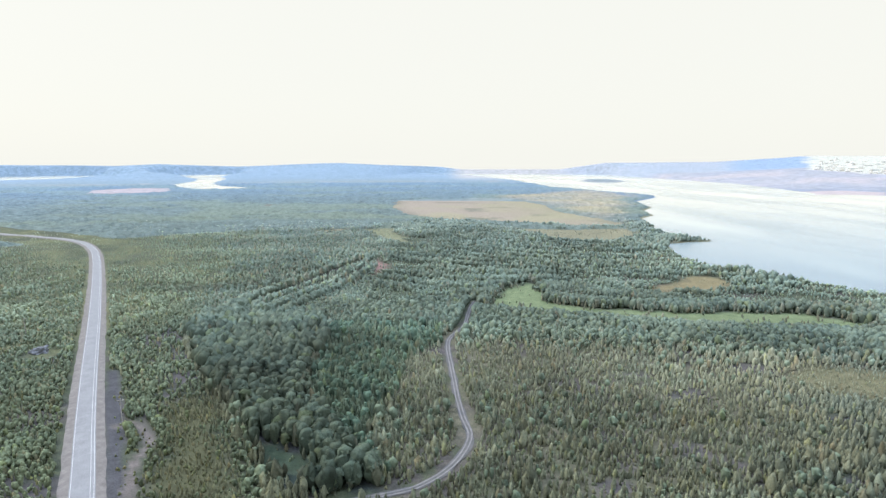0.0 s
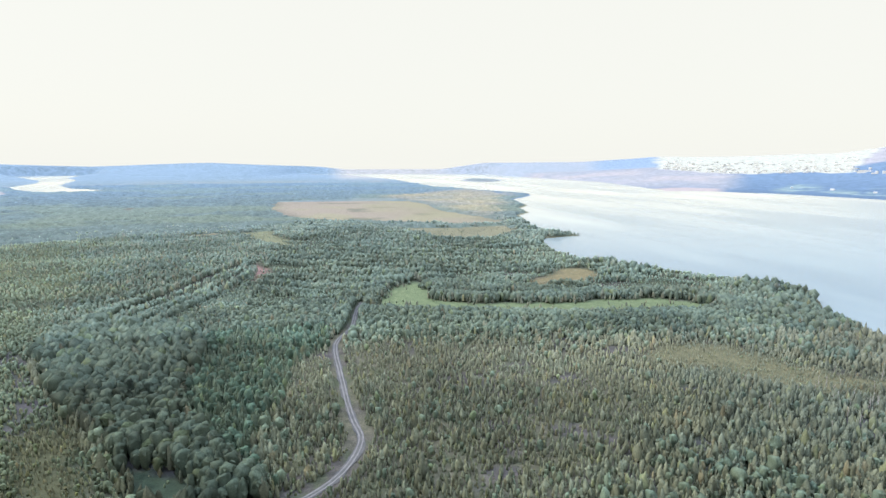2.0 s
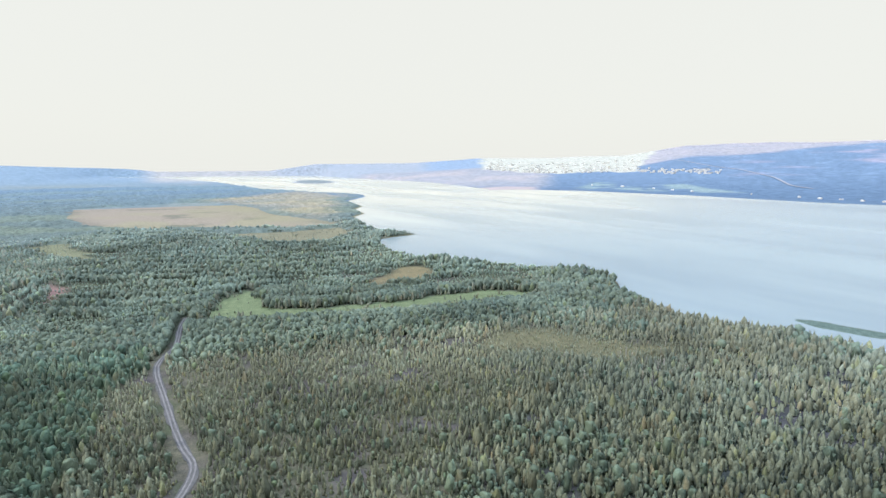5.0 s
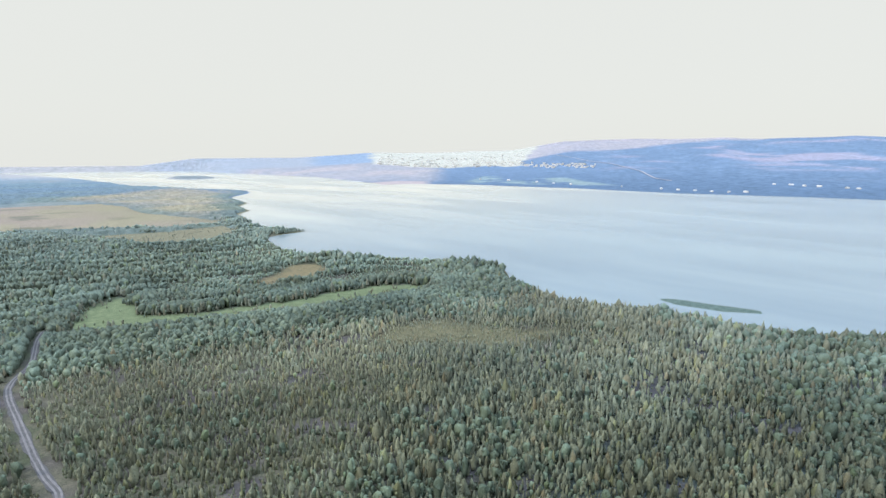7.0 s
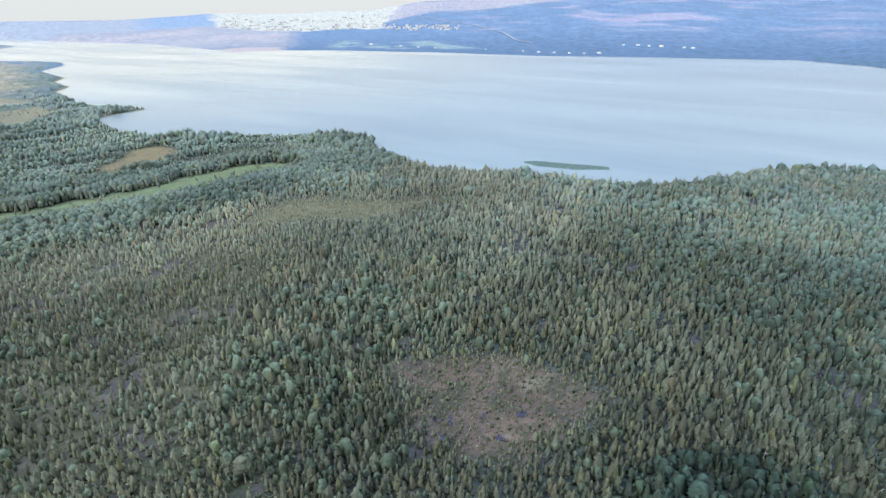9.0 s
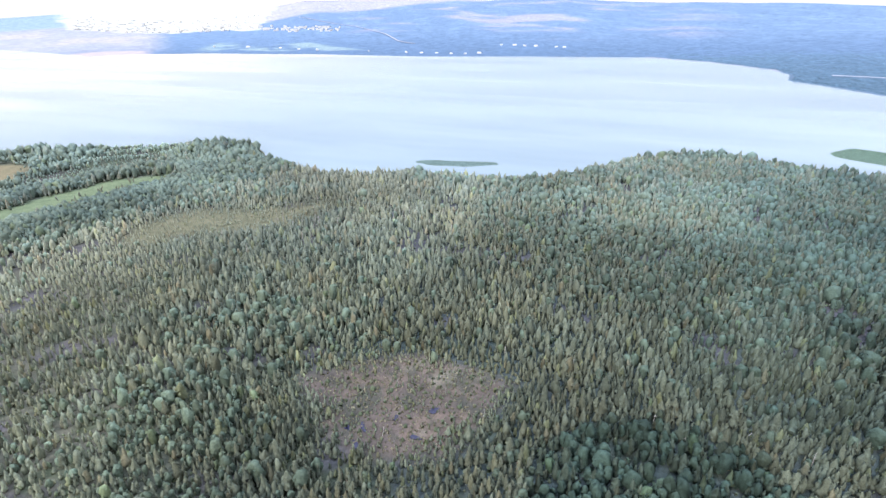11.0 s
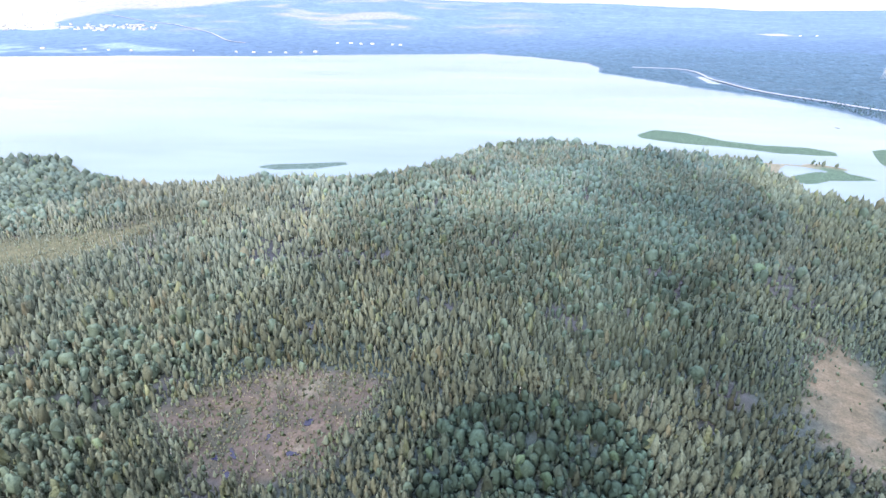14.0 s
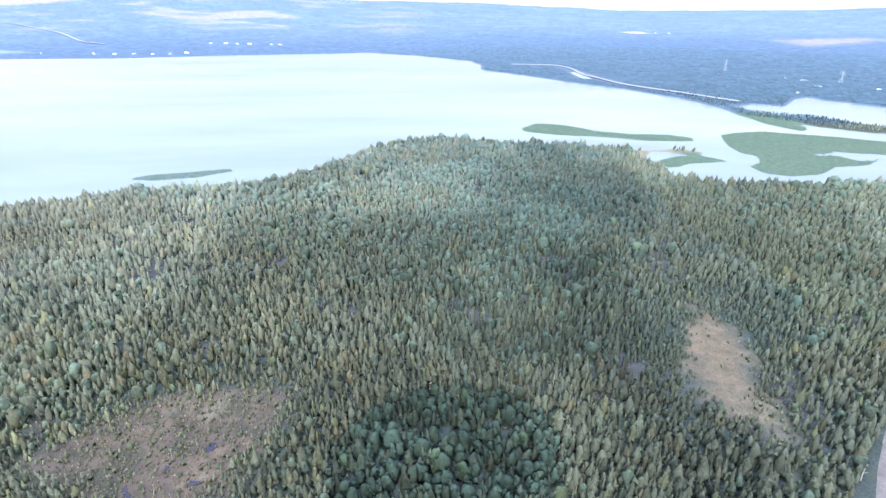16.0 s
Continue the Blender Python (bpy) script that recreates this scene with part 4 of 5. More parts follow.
def build_forest():
    g0 = np.random.default_rng(21)
    rings = [(1.62, 70, 155, 31), (1.76, 155, 255, 34), (1.86, 255, 470, 32), (3.5, 470, 950, 33)]
    for spacing, r0, r1, seed in rings:
        x, y, g = scatter(spacing, r0, r1, seed)
        chance, height, broad, light, sd = stand(x, y, g)
        keep = g.random(len(x)) < chance
        x, y, height, broad, light, sd = (a[keep] for a in (x, y, height, broad, light, sd))
        height = np.where((x > 560) | ((x > 480) & (y < -300)), height * 0.35, height * np.where(inside_by(x, y, BIRCH_STAND) > 0, 0.85, {70: 0.68, 155: 0.67, 255: 0.64, 470: 0.7}[r0]))
        height = height * (1 + 0.3 * ease(-sd, -70, -25) * (r0 > 200) * (x < 560))
        z = terrain(x, y, sd) - 0.1
        leafy = g.random(len(x)) < broad
        if r0 < 100:
            bx = (x > THING_BOX[0]) & (x < THING_BOX[2]) & (y > THING_BOX[1]) & (y < THING_BOX[3]) & (height > 4.2) & (inside_by(x, y, GROVE) < -4)
            near = np.flatnonzero(bx)
            near = near[np.argsort(np.hypot(x[near] - 62, y[near] - 25))][:300]
            one = np.zeros(len(x), bool)
            one[near] = True
            singles.extend((x[i], y[i], z[i], height[i], bool(leafy[i])) for i in near)
        else:
            one = np.zeros(len(x), bool)
        for kind, sel, crown, wide, mat, label in (
                ("pine_forest", ~leafy & ~one, pine_crown, {70: 0.19, 155: 0.21, 255: 0.23, 470: 0.27}[r0], M_PINE, "olive-green young pines growing close on boggy ground"),
                ("birch_forest", leafy & ~one, birch_crown, {70: 0.195, 155: 0.225, 255: 0.26, 470: 0.3}[r0], M_BIRCH, "dense rounded birch and aspen wood in full leaf")):
            variants = [crown(g0, wide * g0.uniform(0.85, 1.18), r0) for _ in range(12)]
            # trees across the bay get a blue-grey haze in their tint
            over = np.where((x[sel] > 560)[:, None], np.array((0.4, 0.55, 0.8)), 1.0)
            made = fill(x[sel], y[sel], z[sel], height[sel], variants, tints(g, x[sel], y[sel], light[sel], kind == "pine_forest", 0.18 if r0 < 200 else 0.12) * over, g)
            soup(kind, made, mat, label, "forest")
        if r0 < 100:
            sel = ~one
            sv, sf = tube([(0, 0, 0), (0, 0, 0.7)], [0.014, 0.005], 3)
            trunk = sv[sf].reshape(-1, 3)
            made = fill(x[sel], y[sel], z[sel], height[sel], [(trunk, outward(trunk * (1, 1, 0) + 1e-6))], np.ones((int(sel.sum()), 3)), g)
            soup("tree_trunks", made, M_BARK, "thin grey-brown trunks under the crowns", "trunks")
    # reed beds in the shallows
    x, y, g = scatter(2.4, 330, 800, 39, 50, 136)
    bed = np.maximum.reduce([inside_by(x, y, p) for p in REEDS]) + wobble(x, y) * 0.6
    keep = (bed > 0.5) & (inside_by(x, y, REED_CHANNEL) < 0) & (g.random(len(x)) < 0.8)
    x, y = x[keep], y[keep]
    variants = [clump(g0, 0.9, 4) for _ in range(5)]
    variants = [(v, outward(0.1 * n + np.array((0, 0, 1)))) for v, n in variants]
    thin = np.where(y > 0, 0.48, 1.0)
    made = fill(x, y, np.full(len(x), -0.1), g.uniform(0.5, 0.9, len(x)) * thin, variants, (0.7 + 0.3 * tints(g, x, y, thin, False, 0.04)) * np.where((inside_by(x, y, REED_TAN) + wobble(x, y) > 0)[:, None], np.array((1.5, 1.15, 1.0)), 1.0), g)
    soup("reeds", made, M_REED, "dense green reed beds standing in shallow water", "reeds")
    # undergrowth and tussocks on the near open ground
    x, y, g = scatter(2.35, 70, 290, 37)
    w = wobble(x, y)
    open_land = np.maximum.reduce([inside_by(x, y, p) for p in (PEAT_BOG, GRASS_GLADE, TAN_BOG_TAIL)])
    keep = (shore(x, y) > 3) & (path_distance(x, y, ROAD) > 9.5) & (path_distance(x, y, TRACK) > 3.4) & (g.random(len(x)) < np.where(inside_by(x, y, TAN_BOG) + w > 0, 0.05, np.where(open_land + w > 0, 0.55, 0.45)) * np.where(inside_by(x, y, BIRCH_STAND) > 0, 0.2, 1) * np.where(np.hypot(x, y) > 200, 0.8, 1))
    x, y = x[keep], y[keep]
    variants = [tuft_crown(g0, 0.42, ((0.15, 1.0), (0.6, 0.7)), 4) for _ in range(8)]
    col = tints(g, x, y, np.ones(len(x)), False) * np.where((g.random(len(x)) < 0.3)[:, None], np.array((1.5, 1.15, 1.0)), np.array((1.1, 1.0, 0.8)))
    made = fill(x, y, terrain(x, y) - 0.15, g.uniform(0.6, 1.9, len(x)), variants, col, g)
    soup("undergrowth", made, M_BIRCH, "low heath shrubs and tussocks between the trees", "shrubs")


build_forest()


def build_far_woods():
    """The canopy of the far woodland: one uneven sheet of crowns with gaps, from the last single trees out to the blue distance."""
    angles = np.radians(np.arange(-46, 140.1, 0.2))
    radii = np.geomspace(872, 2700, 165)
    rr, aa = np.meshgrid(radii, angles, indexing="ij")
    g = np.random.default_rng(35)
    jitter = rr * radians(0.2)
    x = (rr * np.sin(aa) + g.normal(0, 0.22, rr.shape) * jitter).ravel()
    y = (rr * np.cos(aa) + g.normal(0, 0.22, rr.shape) * jitter).ravel()
    r, w, sd = np.hypot(x, y), wobble(x, y), shore(x, y)
    bog = np.maximum(ease(inside_by(x, y, FAR_BOG, 320) + w * 2, -20, 20), ease(inside_by(x, y, FAR_BOG_B, 320) + w, -10, 10))
    open_land = np.maximum.reduce([bog, ease(inside_by(x, y, HEATH_FLAT, 300) + w * 2.5, -30, 30) * 0.45, ease(inside_by(x, y, BROWN_FLAT, 300) + w * 2, -30, 30),
                                   ease(-path_distance(x, y, ROAD), -60, -35), ease(-path_distance(x, y, SHORE_ROAD), -26, -12), ease(-sd, -12, -5), east_clearing(x, y)])
    glade = ease(value_noise(x, y * 0.6, 90, 43, 3), 0.58, 0.7) * 0.7
    crowns = value_noise(x, y, 11, 44, 2)
    z = terrain(x, y, sd) - 1.5 + (1 - open_land) * (1 - 0.6 * glade) * ease(r, 874, 895) * (1.8 + 6.5 * crowns + g.normal(0, 0.7, len(x))) * np.where(x > 560, 0.7 * (1 - 0.8 * ease(r, 1500, 2400)), 1.0)
    # haze mixed into the canopy colour, bluer the farther out
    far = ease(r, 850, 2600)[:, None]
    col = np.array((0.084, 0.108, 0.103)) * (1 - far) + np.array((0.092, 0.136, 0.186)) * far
    # past the bay the painted haze is a stronger blue
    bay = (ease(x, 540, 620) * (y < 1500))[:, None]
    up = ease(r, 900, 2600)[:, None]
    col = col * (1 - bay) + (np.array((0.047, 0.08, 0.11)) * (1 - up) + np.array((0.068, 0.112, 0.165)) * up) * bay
    tan = (ease(inside_by(x, y, TAN_WOOD, 300) + w * 2, -40, 40) * ease(sd + 60 * (crowns - 0.5), 25, 90) * (0.7 + 0.3 * ease(value_noise(x, y, 60, 46, 2), 0.4, 0.6)))[:, None]
    col = col * (1 - 0.8 * tan) + np.array((0.2, 0.18, 0.145)) * 0.8 * tan
    warm = ease(value_noise(x * 0.6, y, 130, 45, 3), 0.45, 0.65)[:, None] * (1 - bay)
    col = col * (1 + warm * np.array((0.16, 0.1, -0.06)))
    col = col * (0.72 + 0.5 * crowns + g.normal(0, 0.07, len(x)))[:, None]
    n, m = len(radii), len(angles)
    i = (np.arange(n - 1)[:, None] * m + np.arange(m - 1)[None, :]).ravel()
    f = np.stack([i, i + 1, i + m + 1, i + m], -1)[:, ::-1]
    yaw = np.degrees(np.arctan2(x, y))
    on_land = (open_land < 0.97)[f].any(1) & ~((yaw > 22) & (yaw < 88) & (r > 1700))[f].any(1)
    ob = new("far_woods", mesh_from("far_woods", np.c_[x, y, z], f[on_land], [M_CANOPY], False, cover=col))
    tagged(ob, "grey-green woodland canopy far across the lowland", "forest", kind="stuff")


build_far_woods()


def build_heath():
    """Low brown heather, sedge and dead twigs, close together on the open peat."""
    g0 = np.random.default_rng(23)
    x, y, g = scatter(0.95, 70, 215, 40, 20, 125)
    w = wobble(x, y)
    fine = value_noise(x, y, 5, 77, 2)
    bog = np.maximum(inside_by(x, y, PEAT_BOG) + w * 1.5, inside_by(x, y, TAN_BOG_TAIL) + w)
    keep = (g.random(len(x)) < ease(bog, -9, 3) * (0.35 + 0.5 * fine))
    x, y = x[keep], y[keep]
    variants = [tuft_crown(g0, 0.55, ((0.1, 1.0), (0.6, 0.6)), 4) for _ in range(8)]
    kind = g.random((len(x), 1))
    col = np.where(kind < 0.55, np.array((1.12, 0.93, 0.84)), np.where(kind < 0.8, np.array((0.8, 0.82, 0.72)), np.array((1.7, 1.42, 1.3))))
    made = fill(x, y, terrain(x, y) - 0.06, g.uniform(0.25, 0.85, len(x)), variants, col * g.normal(1, 0.16, (len(x), 1)).clip(0.6, 1.5), g)
    soup("heath", made, M_PINE, "brown heather, sedge and dry twigs on open peat", "heath")


build_heath()


def part(name, v, f=None, mat=None, parent=None, label=""):
    ob = new(name, mesh_from(name, v, f, [mat]) if not isinstance(v, bpy.types.Mesh) else v)
    ob.parent = parent
    return tagged(ob, label) if label else ob


def single_tree(name, g, crown, wide, mat, label):
    top = tagged(new(name), label, "tree", "trees of the bog forest")
    v, f = stem(g, 0.9, 0.014, 7)
    part("trunk", v, f, M_BARK, top)
    c, way = crown(g, wide)
    part("crown", mesh_from("crown", c, np.arange(len(c)).reshape(-1, 3), [mat], False, out=way), None, None, top)
    return top


def build_singles():
    g = np.random.default_rng(41)
    pines = [single_tree("pine", g, pine_crown, 0.165 * g.uniform(0.85, 1.15), M_PINE_ONE, "young pine with an olive-green pointed crown on the bog") for _ in range(8)]
    birches = [single_tree("birch", g, birch_crown, 0.23 * g.uniform(0.9, 1.15), M_BIRCH_ONE, "birch with a rounded leafy crown among young pines") for _ in range(8)]
    used = set()
    for x, y, z, h, leafy in singles:
        k = (1 if leafy else 0, int(g.integers(0, 8)))
        proto = (pines, birches)[k[0]][k[1]]
        wide = h * g.uniform(0.88, 1.15)
        m = pose(x, y, z, 0, 0, g.uniform(0, 360))
        if k in used:
            ob = copy_thing(proto, m)
        else:
            used.add(k)
            proto.matrix_basis = m
            ob = proto
        ob.scale = (wide, wide, h)
    for kind, row in ((0, pines), (1, birches)):
        for i, ob in enumerate(row):
            if (kind, i) not in used:
                for o in (*ob.children_recursive, ob):
                    bpy.data.objects.remove(o)


build_singles()


# ---- single things in the bog forest ----


def lay(points, radii, sides=6):
    """A tapered tube along any line, by frames across it."""
    v, f = [], []
    pts = [Vector(p) for p in points]
    for k, (p, r) in enumerate(zip(pts, radii)):
        d = (pts[min(k + 1, len(pts) - 1)] - pts[max(k - 1, 0)]).normalized()
        u = d.orthogonal().normalized()
        w = d.cross(u)
        for s in range(sides):
            a = 2 * math.pi * s / sides
            v.append(p + u * (r * math.cos(a)) + w * (r * math.sin(a)))
        if k:
            for s in range(sides):
                a, b = (k - 1) * sides + s, (k - 1) * sides + (s + 1) % sides
                f.append((a, b, b + sides, a + sides))
    return np.array(v), np.array(f)


def height_at(x, y):
    return float(terrain(np.array([float(x)]), np.array([float(y)]))[0])


def dead_tree(g):
    """A bare, bleached stem with a few crooked branches, about eight metres high."""
    top = tagged(new("dead_tree"), "bare bleached standing dead tree on the bog", "dead tree", "dead trees on the bog")
    lean = g.normal(0, 0.25, 2)
    trunk = [(lean[0] * k * k / 9, lean[1] * k * k / 9, 2.4 * k) for k in range(4)]
    part("trunk", *lay(trunk, (0.17, 0.13, 0.09, 0.04)), M_DEAD, top)
    for _ in range(6):
        z, a, ln = g.uniform(2.5, 6.8), g.random() * 6.28, g.uniform(0.4, 1.0)
        b = Vector((lean[0] * (z / 7.2) ** 2, lean[1] * (z / 7.2) ** 2, z))
        mid = b + Vector((math.cos(a) * ln * 0.5, math.sin(a) * ln * 0.5, ln * 0.15))
        end = b + Vector((math.cos(a + 0.3) * ln, math.sin(a + 0.3) * ln, ln * g.uniform(0.2, 0.6)))
        part("branch", *lay([b, mid, end], (0.07, 0.05, 0.02), 4), M_DEAD, top)
    return top


SNAGS = [(235, -7), (125, 70), (129, 55), (156, 44), (122, 40), (116, 64), (104, 64), (102, 59), (101, 86), (231, 80), (228, 75), (236, 74),
         (270, 120), (259, 143), (259, 136), (133, -5), (155, 20), (136, -6), (131, -15), (139, -46), (257, -101), (240, -5), (235, 186), (235, 183),
         (241, 185), (236, 178), (251, 182), (214, 198), (221, 187), (226, 189), (210, 140), (245, 172), (229, 176), (187, 16)]


def build_snags():
    g = np.random.default_rng(51)
    kinds = [dead_tree(g) for _ in range(6)]
    stems = SNAGS + [(round(x, 1), round(y, 1)) for x, y in g.normal((238, 182), (20, 17), (44, 2))] + [(round(x, 1), round(y, 1)) for x, y in g.normal((268, 128), (14, 22), (26, 2))]
    for i, (x, y) in enumerate(stems):
        m = pose(x, y, height_at(x, y) - 0.1, g.normal(0, 3), g.normal(0, 3), g.uniform(0, 360))
        ob = kinds[i] if i < 6 else copy_thing(kinds[i % 6], m)
        if i < 6:
            ob.matrix_basis = m
        k = g.uniform(0.38, 0.6) if np.hypot(x - 115, y - 65) < 45 else g.uniform(0.62, 0.95)
        ob.scale = (k, k, k)


build_snags()


def fallen_tree(x, y, turn, length):
    top = tagged(new("fallen_tree"), "bleached fallen tree trunk lying on the ground", "fallen tree")
    top.matrix_basis = pose(x, y, height_at(x, y) + 0.2, 0, 0, turn)
    part("trunk", *lay([(-length / 2, 0, 0.05), (-length / 6, 0.12, 0), (length / 6, 0.05, 0.05), (length / 2, -0.15, 0.1)], (0.13, 0.11, 0.09, 0.05)), M_DEAD, top)
    for k in (-0.05, 0.15, 0.3):
        part("branch", *lay([(length * k, 0, 0.1), (length * k + 0.6, 0.9 * (1 if k > 0 else -1), 0.5)], (0.06, 0.02), 4), M_DEAD, top)


fallen_tree(97.5, -117, -50, 8.0)
fallen_tree(172, 39, 25, 6.5)
fallen_tree(147, -33, -30, 6.0)


def old_pine(x, y, h):
    """A taller pine with a bare reddish stem and a flat spreading crown."""
    g = np.random.default_rng(61)
    top = tagged(new("old_pine"), "old pine with a bare stem and a flat spreading crown", "tree")
    top.matrix_basis = pose(x, y, height_at(x, y) - 0.1)
    part("trunk", *lay([(0, 0, 0), (0.1, 0.05, h * 0.4), (0.0, 0.15, h * 0.75), (0.15, 0.1, h * 0.95)], (0.2, 0.16, 0.11, 0.04)), M_DEAD, top)
    for k in range(7):
        a, z = k * 2.4, h * (0.5 + 0.06 * k)
        part("limb", *lay([(0.05, 0.1, z), (math.cos(a) * 0.9, math.sin(a) * 0.9, z + 0.5), (math.cos(a) * 1.7, math.sin(a) * 1.7, z + 0.7)], (0.08, 0.05, 0.02), 4), M_BARK, top)
    v, way = birch_crown(g, 0.34)
    v = v * np.array((h * 0.64, h * 0.64, h * 0.6)) + np.array((0, 0, h * 0.42))
    part("crown", mesh_from("crown", v, np.arange(len(v)).reshape(-1, 3), [M_PINE_ONE], False, out=way), None, None, top)


old_pine(56, 101, 8.5)


def pool(x, y, w, d, turn, seed):
    """A small dark bog pool with an uneven edge."""
    g = np.random.default_rng(seed)
    a = np.linspace(0, 2 * math.pi, 20, endpoint=False)
    r = 1 + 0.3 * np.sin(2 * a + g.random() * 6) + 0.2 * np.sin(3 * a + g.random() * 6)
    c, s = math.cos(radians(turn)), math.sin(radians(turn))
    px, py = r * np.cos(a) * w / 2, r * np.sin(a) * d / 2
    z = height_at(x, y) + 0.16
    rim = np.c_[x + px * c - py * s, y + px * s + py * c, np.full(20, z)]
    v = np.vstack([rim, rim - (0, 0, 0.5), [(x, y, z)]])
    f = [(i, (i + 1) % 20, 40) for i in range(20)]
    f += [(i + 20, (i + 1) % 20 + 20, (i + 1) % 20) for i in range(20)] + [(i + 20, (i + 1) % 20, i) for i in range(20)]
    structure("bog_pool", mesh_from("bog_pool", v, np.array(f), [M_POOL], False), "small dark peaty pool in the open bog", "pool")


for n, (x, y, w, d, turn) in enumerate([(119.5, 55, 2.2, 3.4, 20), (105, 71, 3.6, 1.6, 40), (107, 55, 2.0, 2.8, 10), (98, 69, 3.2, 1.5, 60), (103, 75, 2.2, 1.4, 30),
                                        (112, 64, 2.0, 1.6, 0), (126, -117, 3.0, 4.6, 30), (131, -20, 3.2, 1.8, 20), (127, -27, 2.6, 1.6, 50)]):
    pool(x, y, w, d, turn, 70 + n)


def box(x0, y0, z0, x1, y1, z1):
    v = np.array([(x, y, z) for z in (z0, z1) for y in (y0, y1) for x in (x0, x1)], float)
    return v, np.array([(0, 2, 3, 1), (4, 5, 7, 6), (0, 1, 5, 4), (2, 6, 7, 3), (0, 4, 6, 2), (1, 3, 7, 5)])


def utility_pole(h):
    top = tagged(new("utility_pole"), "weathered wooden utility pole with a crossarm", "utility pole", "poles by the road")
    part("pole", *lay([(0, 0, 0), (0, 0, h * 0.5), (0, 0, h)], (0.16, 0.14, 0.1), 8), M_DEAD, top)
    arm = part("crossarm", *box(-1.1, -0.07, h - 0.9, 1.1, 0.07, h - 0.72), M_DEAD, top)
    for x in (-1.0, 0.0, 1.0):
        z = h - 0.72 if x else h
        part("insulator", *lay([(x, 0, z), (x, 0, z + 0.12), (x, 0, z + 0.26)], (0.05, 0.09, 0.04), 6), M_WALL, arm, "white glazed insulator")
    return top


first_pole = utility_pole(11.0)
first_pole.matrix_basis = pose(-265, 330, height_at(-265, 330) - 0.2, 0, 0, 35)
copy_thing(first_pole, pose(-135, 213, height_at(-135, 213) - 0.2, 0, 0, 35))


def boulder(x, y, w, d, h):
    bm = bmesh.new()
    bmesh.ops.create_icosphere(bm, subdivisions=4, radius=1)
    for v in bm.verts:
        k = 0.8 + 0.45 * noise.fractal(v.co * 1.6, 0.9, 2.0, 4)
        v.co = Vector((v.co.x * w / 2 * k, v.co.y * d / 2 * k, max(v.co.z, -0.25) * h * k))
    me = bpy.data.meshes.new("boulder")
    bm.to_mesh(me)
    bm.free()
    me.materials.append(M_STONE)
    ob = tagged(new("boulder", me), "large rounded grey boulder among low bushes", "boulder")
    ob.matrix_basis = pose(x, y, height_at(x, y), 0, 0, 30)


boulder(-231, 297, 11, 8, 4.2)


def marker_post(x, y):
    top = tagged(new("marker_post"), "white roadside marker post with a dark band", "marker post")
    top.matrix_basis = pose(x, y, height_at(x, y) - 0.1, 0, 0, 45)
    post = part("post", *box(-0.09, -0.05, 0, 0.09, 0.05, 1.3), M_PAINT, top)
    part("band", *box(-0.1, -0.06, 0.95, 0.1, 0.06, 1.15), M_ASPHALT, post, "dark reflector band")


marker_post(107, -130.5)

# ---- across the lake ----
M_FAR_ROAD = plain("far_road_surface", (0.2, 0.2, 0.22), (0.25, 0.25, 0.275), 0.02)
for line, w in ((HILL_ROAD, 5.0), (SHORE_ROAD, 3.0)):
    v, f = ribbon(smooth_path(line, 25.0), (-w, 0, w), (1.5, 2.5, 1.5))
    structure("far_road", mesh_from("far_road", v, f, [M_FAR_ROAD], True), "pale road on the far side of the lake", "road")


def gable_house(w, d, h, label, category, group):
    top = tagged(new("house"), label, category, group)
    part("wall", *box(-w / 2, -d / 2, -2, w / 2, d / 2, h), M_WALL, top)
    e, r = 0.5, h + d * 0.32
    v = np.array([(-w / 2 - e, -d / 2 - e, h), (w / 2 + e, -d / 2 - e, h), (w / 2 + e, 0, r), (-w / 2 - e, 0, r), (-w / 2 - e, d / 2 + e, h), (w / 2 + e, d / 2 + e, h)])
    roof = part("roof", v, np.array([(0, 1, 2), (0, 2, 3), (3, 2, 5), (3, 5, 4), (0, 3, 4), (1, 5, 2), (0, 4, 5), (0, 5, 1)]), M_ROOF, top)
    part("chimney", *box(w * 0.2, -0.4, h, w * 0.2 + 0.8, 0.4, r + 0.9), M_WALL, roof)
    return top


def apartment_block(w, d, h):
    top = tagged(new("apartment_block"), "pale multi-storey apartment block of the far town", "building", "blocks of the far town")
    part("wall", *box(-w / 2, -d / 2, -6, w / 2, d / 2, h), M_WALL, top)
    part("roof", *box(-w / 2 - 0.4, -d / 2 - 0.4, h, w / 2 + 0.4, d / 2 + 0.4, h + 0.8), M_ROOF, top)
    return top


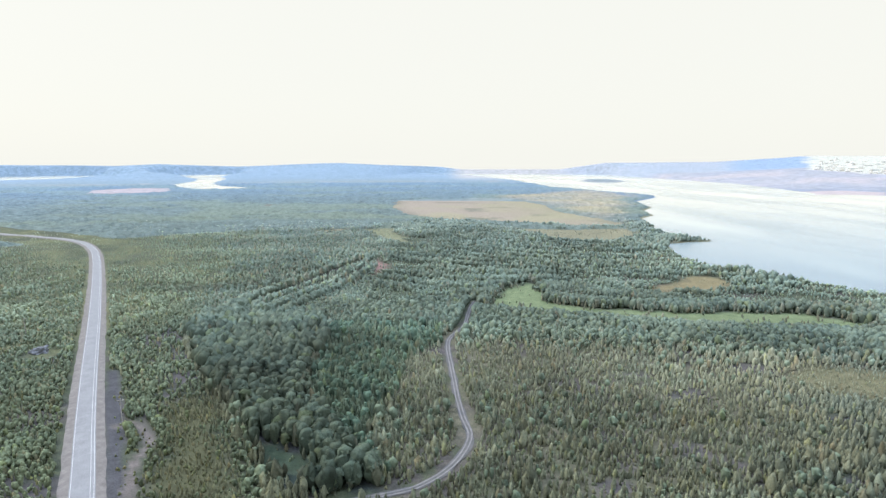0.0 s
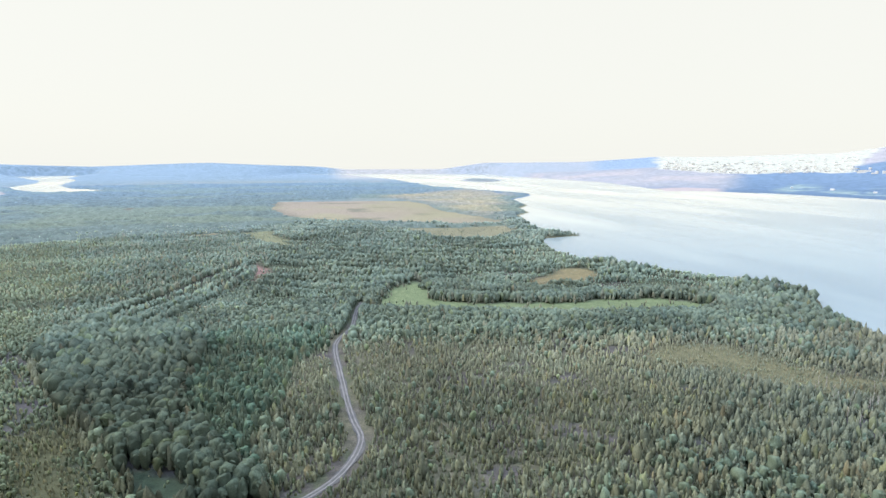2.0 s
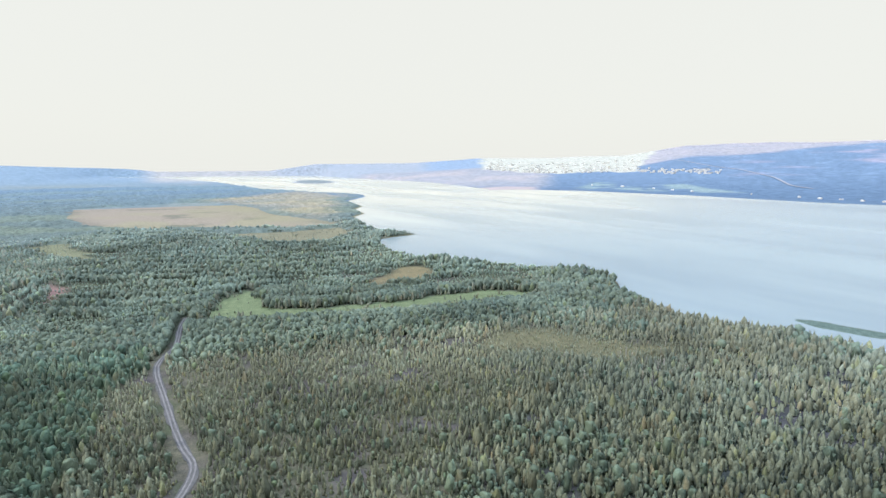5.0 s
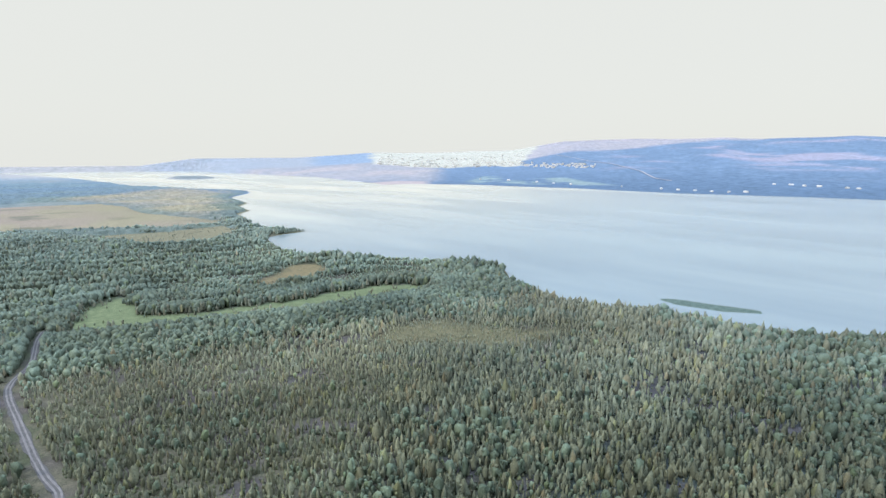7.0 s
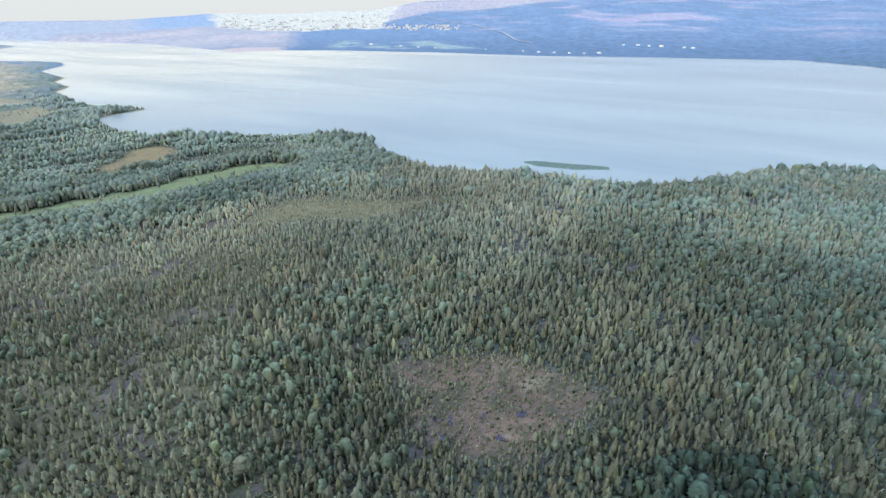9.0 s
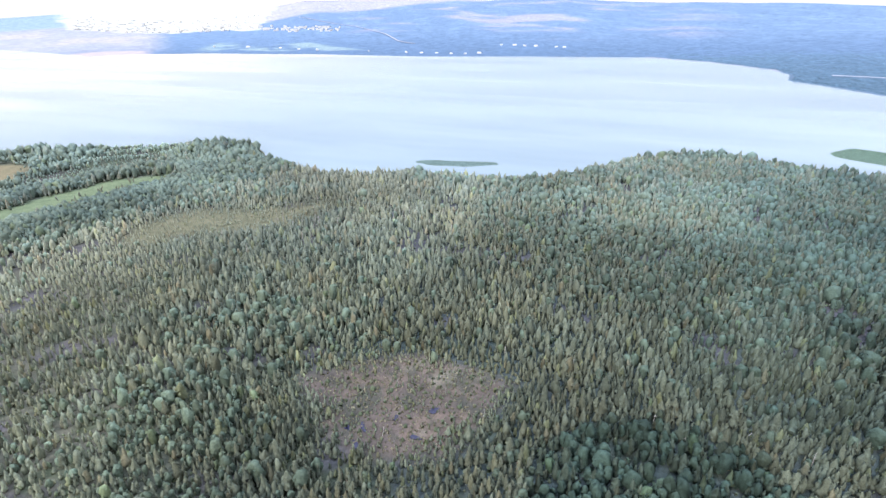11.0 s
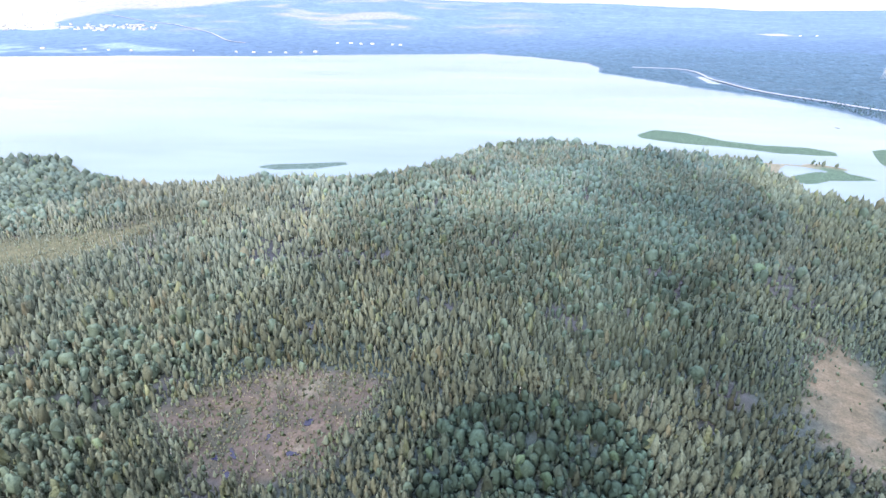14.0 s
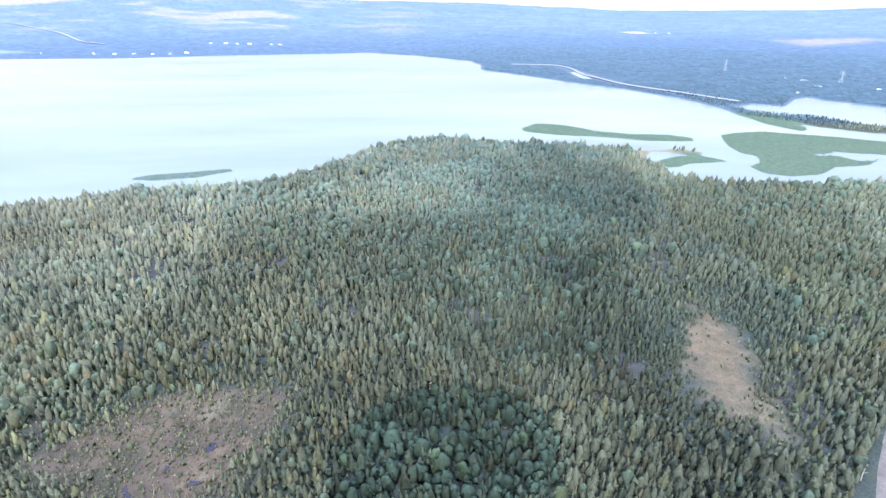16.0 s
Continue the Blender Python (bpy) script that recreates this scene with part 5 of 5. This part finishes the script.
def build_far_side():
    g = np.random.default_rng(91)
    homes = [(892, -699), (818, -610), (1024, -731), (983, -739), (850, -772), (1829, 934), (1821, 869), (1837, 819), (1829, 760),
             (1843, 713), (1879, 675), (2203, 699), (2208, 646), (2197, 557), (2186, 475), (2186, 444), (1821, 1823), (1850, 1670), (1841, 1500),
             (1832, 1403), (1825, 1312), (1850, 1100), (2190, 600), (2518, -1038), (2460, -1175), (2474, -1120)]
    proto = gable_house(16, 9, 5, "small white house on the far shore", "house", "houses on the far shore")
    for i, (x, y) in enumerate(homes):
        m = pose(x, y, height_at(x, y), 0, 0, g.uniform(0, 180))
        ob = proto if i == 0 else copy_thing(proto, m)
        if i == 0:
            proto.matrix_basis = m
        k = 0.42 if np.hypot(x, y) < 1300 else g.uniform(0.45, 0.8)
        ob.scale = (k * g.uniform(0.9, 1.5), k, k)
    blocks = [apartment_block(24, 9, 4), apartment_block(16, 9, 5), apartment_block(36, 9, 3.5), apartment_block(10, 9, 7)]
    used = 0
    for i in range(300):
        turn = float(g.uniform(34.2, 49.5) if i < 230 else g.uniform(49, 57))
        edge = float(np.interp(turn, TOWN_YAW[:6] + [52, 57], TOWN_FROM[:6] + [3080, 2960]))
        r = edge + (float(g.uniform(0, 1)) ** 1.5 * 900 if i < 230 else g.uniform(0, 260))
        yaw = radians(turn)
        x, y = r * math.sin(yaw), r * math.cos(yaw)
        m = pose(x, y, height_at(x, y), 0, 0, float(g.choice([20, 110])) + g.normal(0, 6))
        if used < 4:
            blocks[used].matrix_basis = m
            used += 1
        else:
            copy_thing(blocks[int(g.integers(0, 4))], m)


build_far_side()


def pylon(x, y, h):
    top = tagged(new("power_pylon"), "grey lattice power pylon above the far woods", "pylon", "pylons on the far shore")
    top.matrix_basis = pose(x, y, height_at(x, y), 0, 0, 30)
    for sx in (-1, 1):
        for sy in (-1, 1):
            part("leg", *lay([(sx * 3, sy * 3, 0), (sx * 1.1, sy * 1.1, h * 0.6), (sx * 0.4, sy * 0.4, h)], (0.26, 0.22, 0.18), 4), M_STEEL, top)
    for k in range(5):
        z0, z1 = h * k / 6, h * (k + 1) / 6
        w0, w1 = 3 - 3.1 * k / 6, 3 - 3.1 * (k + 1) / 6
        part("brace", *lay([(-w0, -w0, z0), (w1, -w1, z1)], (0.15, 0.15), 4), M_STEEL, top)
        part("brace", *lay([(w0, w0, z0), (-w1, w1, z1)], (0.15, 0.15), 4), M_STEEL, top)
    for z in (0.7, 0.82, 0.94):
        part("crossarm", *lay([(-4.5, 0, h * z), (0, 0, h * z + 0.6), (4.5, 0, h * z)], (0.15, 0.28, 0.15), 4), M_STEEL, top)


pylon(1171, -696, 24)
pylon(936, -773, 22)


def rowing_boat(x, y):
    top = tagged(new("rowing_boat"), "small dark rowing boat on the lake", "boat")
    top.matrix_basis = pose(x, y, 0, 0, 0, 60)
    n = 9
    t = np.linspace(-1, 1, n)
    half = 0.8 * (1 - t ** 2 * 0.9)
    v = np.vstack([np.c_[t * 2.6, half, 0.45 + 0.15 * t ** 2], np.c_[t * 2.4, 0 * t, -0.12 + 0.2 * t ** 2], np.c_[t * 2.6, -half, 0.45 + 0.15 * t ** 2]])
    f = [(k * n + i, k * n + i + 1, (k + 1) * n + i + 1, (k + 1) * n + i) for k in (0, 1) for i in range(n - 1)]
    part("hull", v, np.array(f), M_BARK, top)
    for x0 in (-0.9, 0.5):
        part("seat", *box(x0, -0.7, 0.3, x0 + 0.3, 0.7, 0.36), M_DEAD, top)


rowing_boat(640, -350)
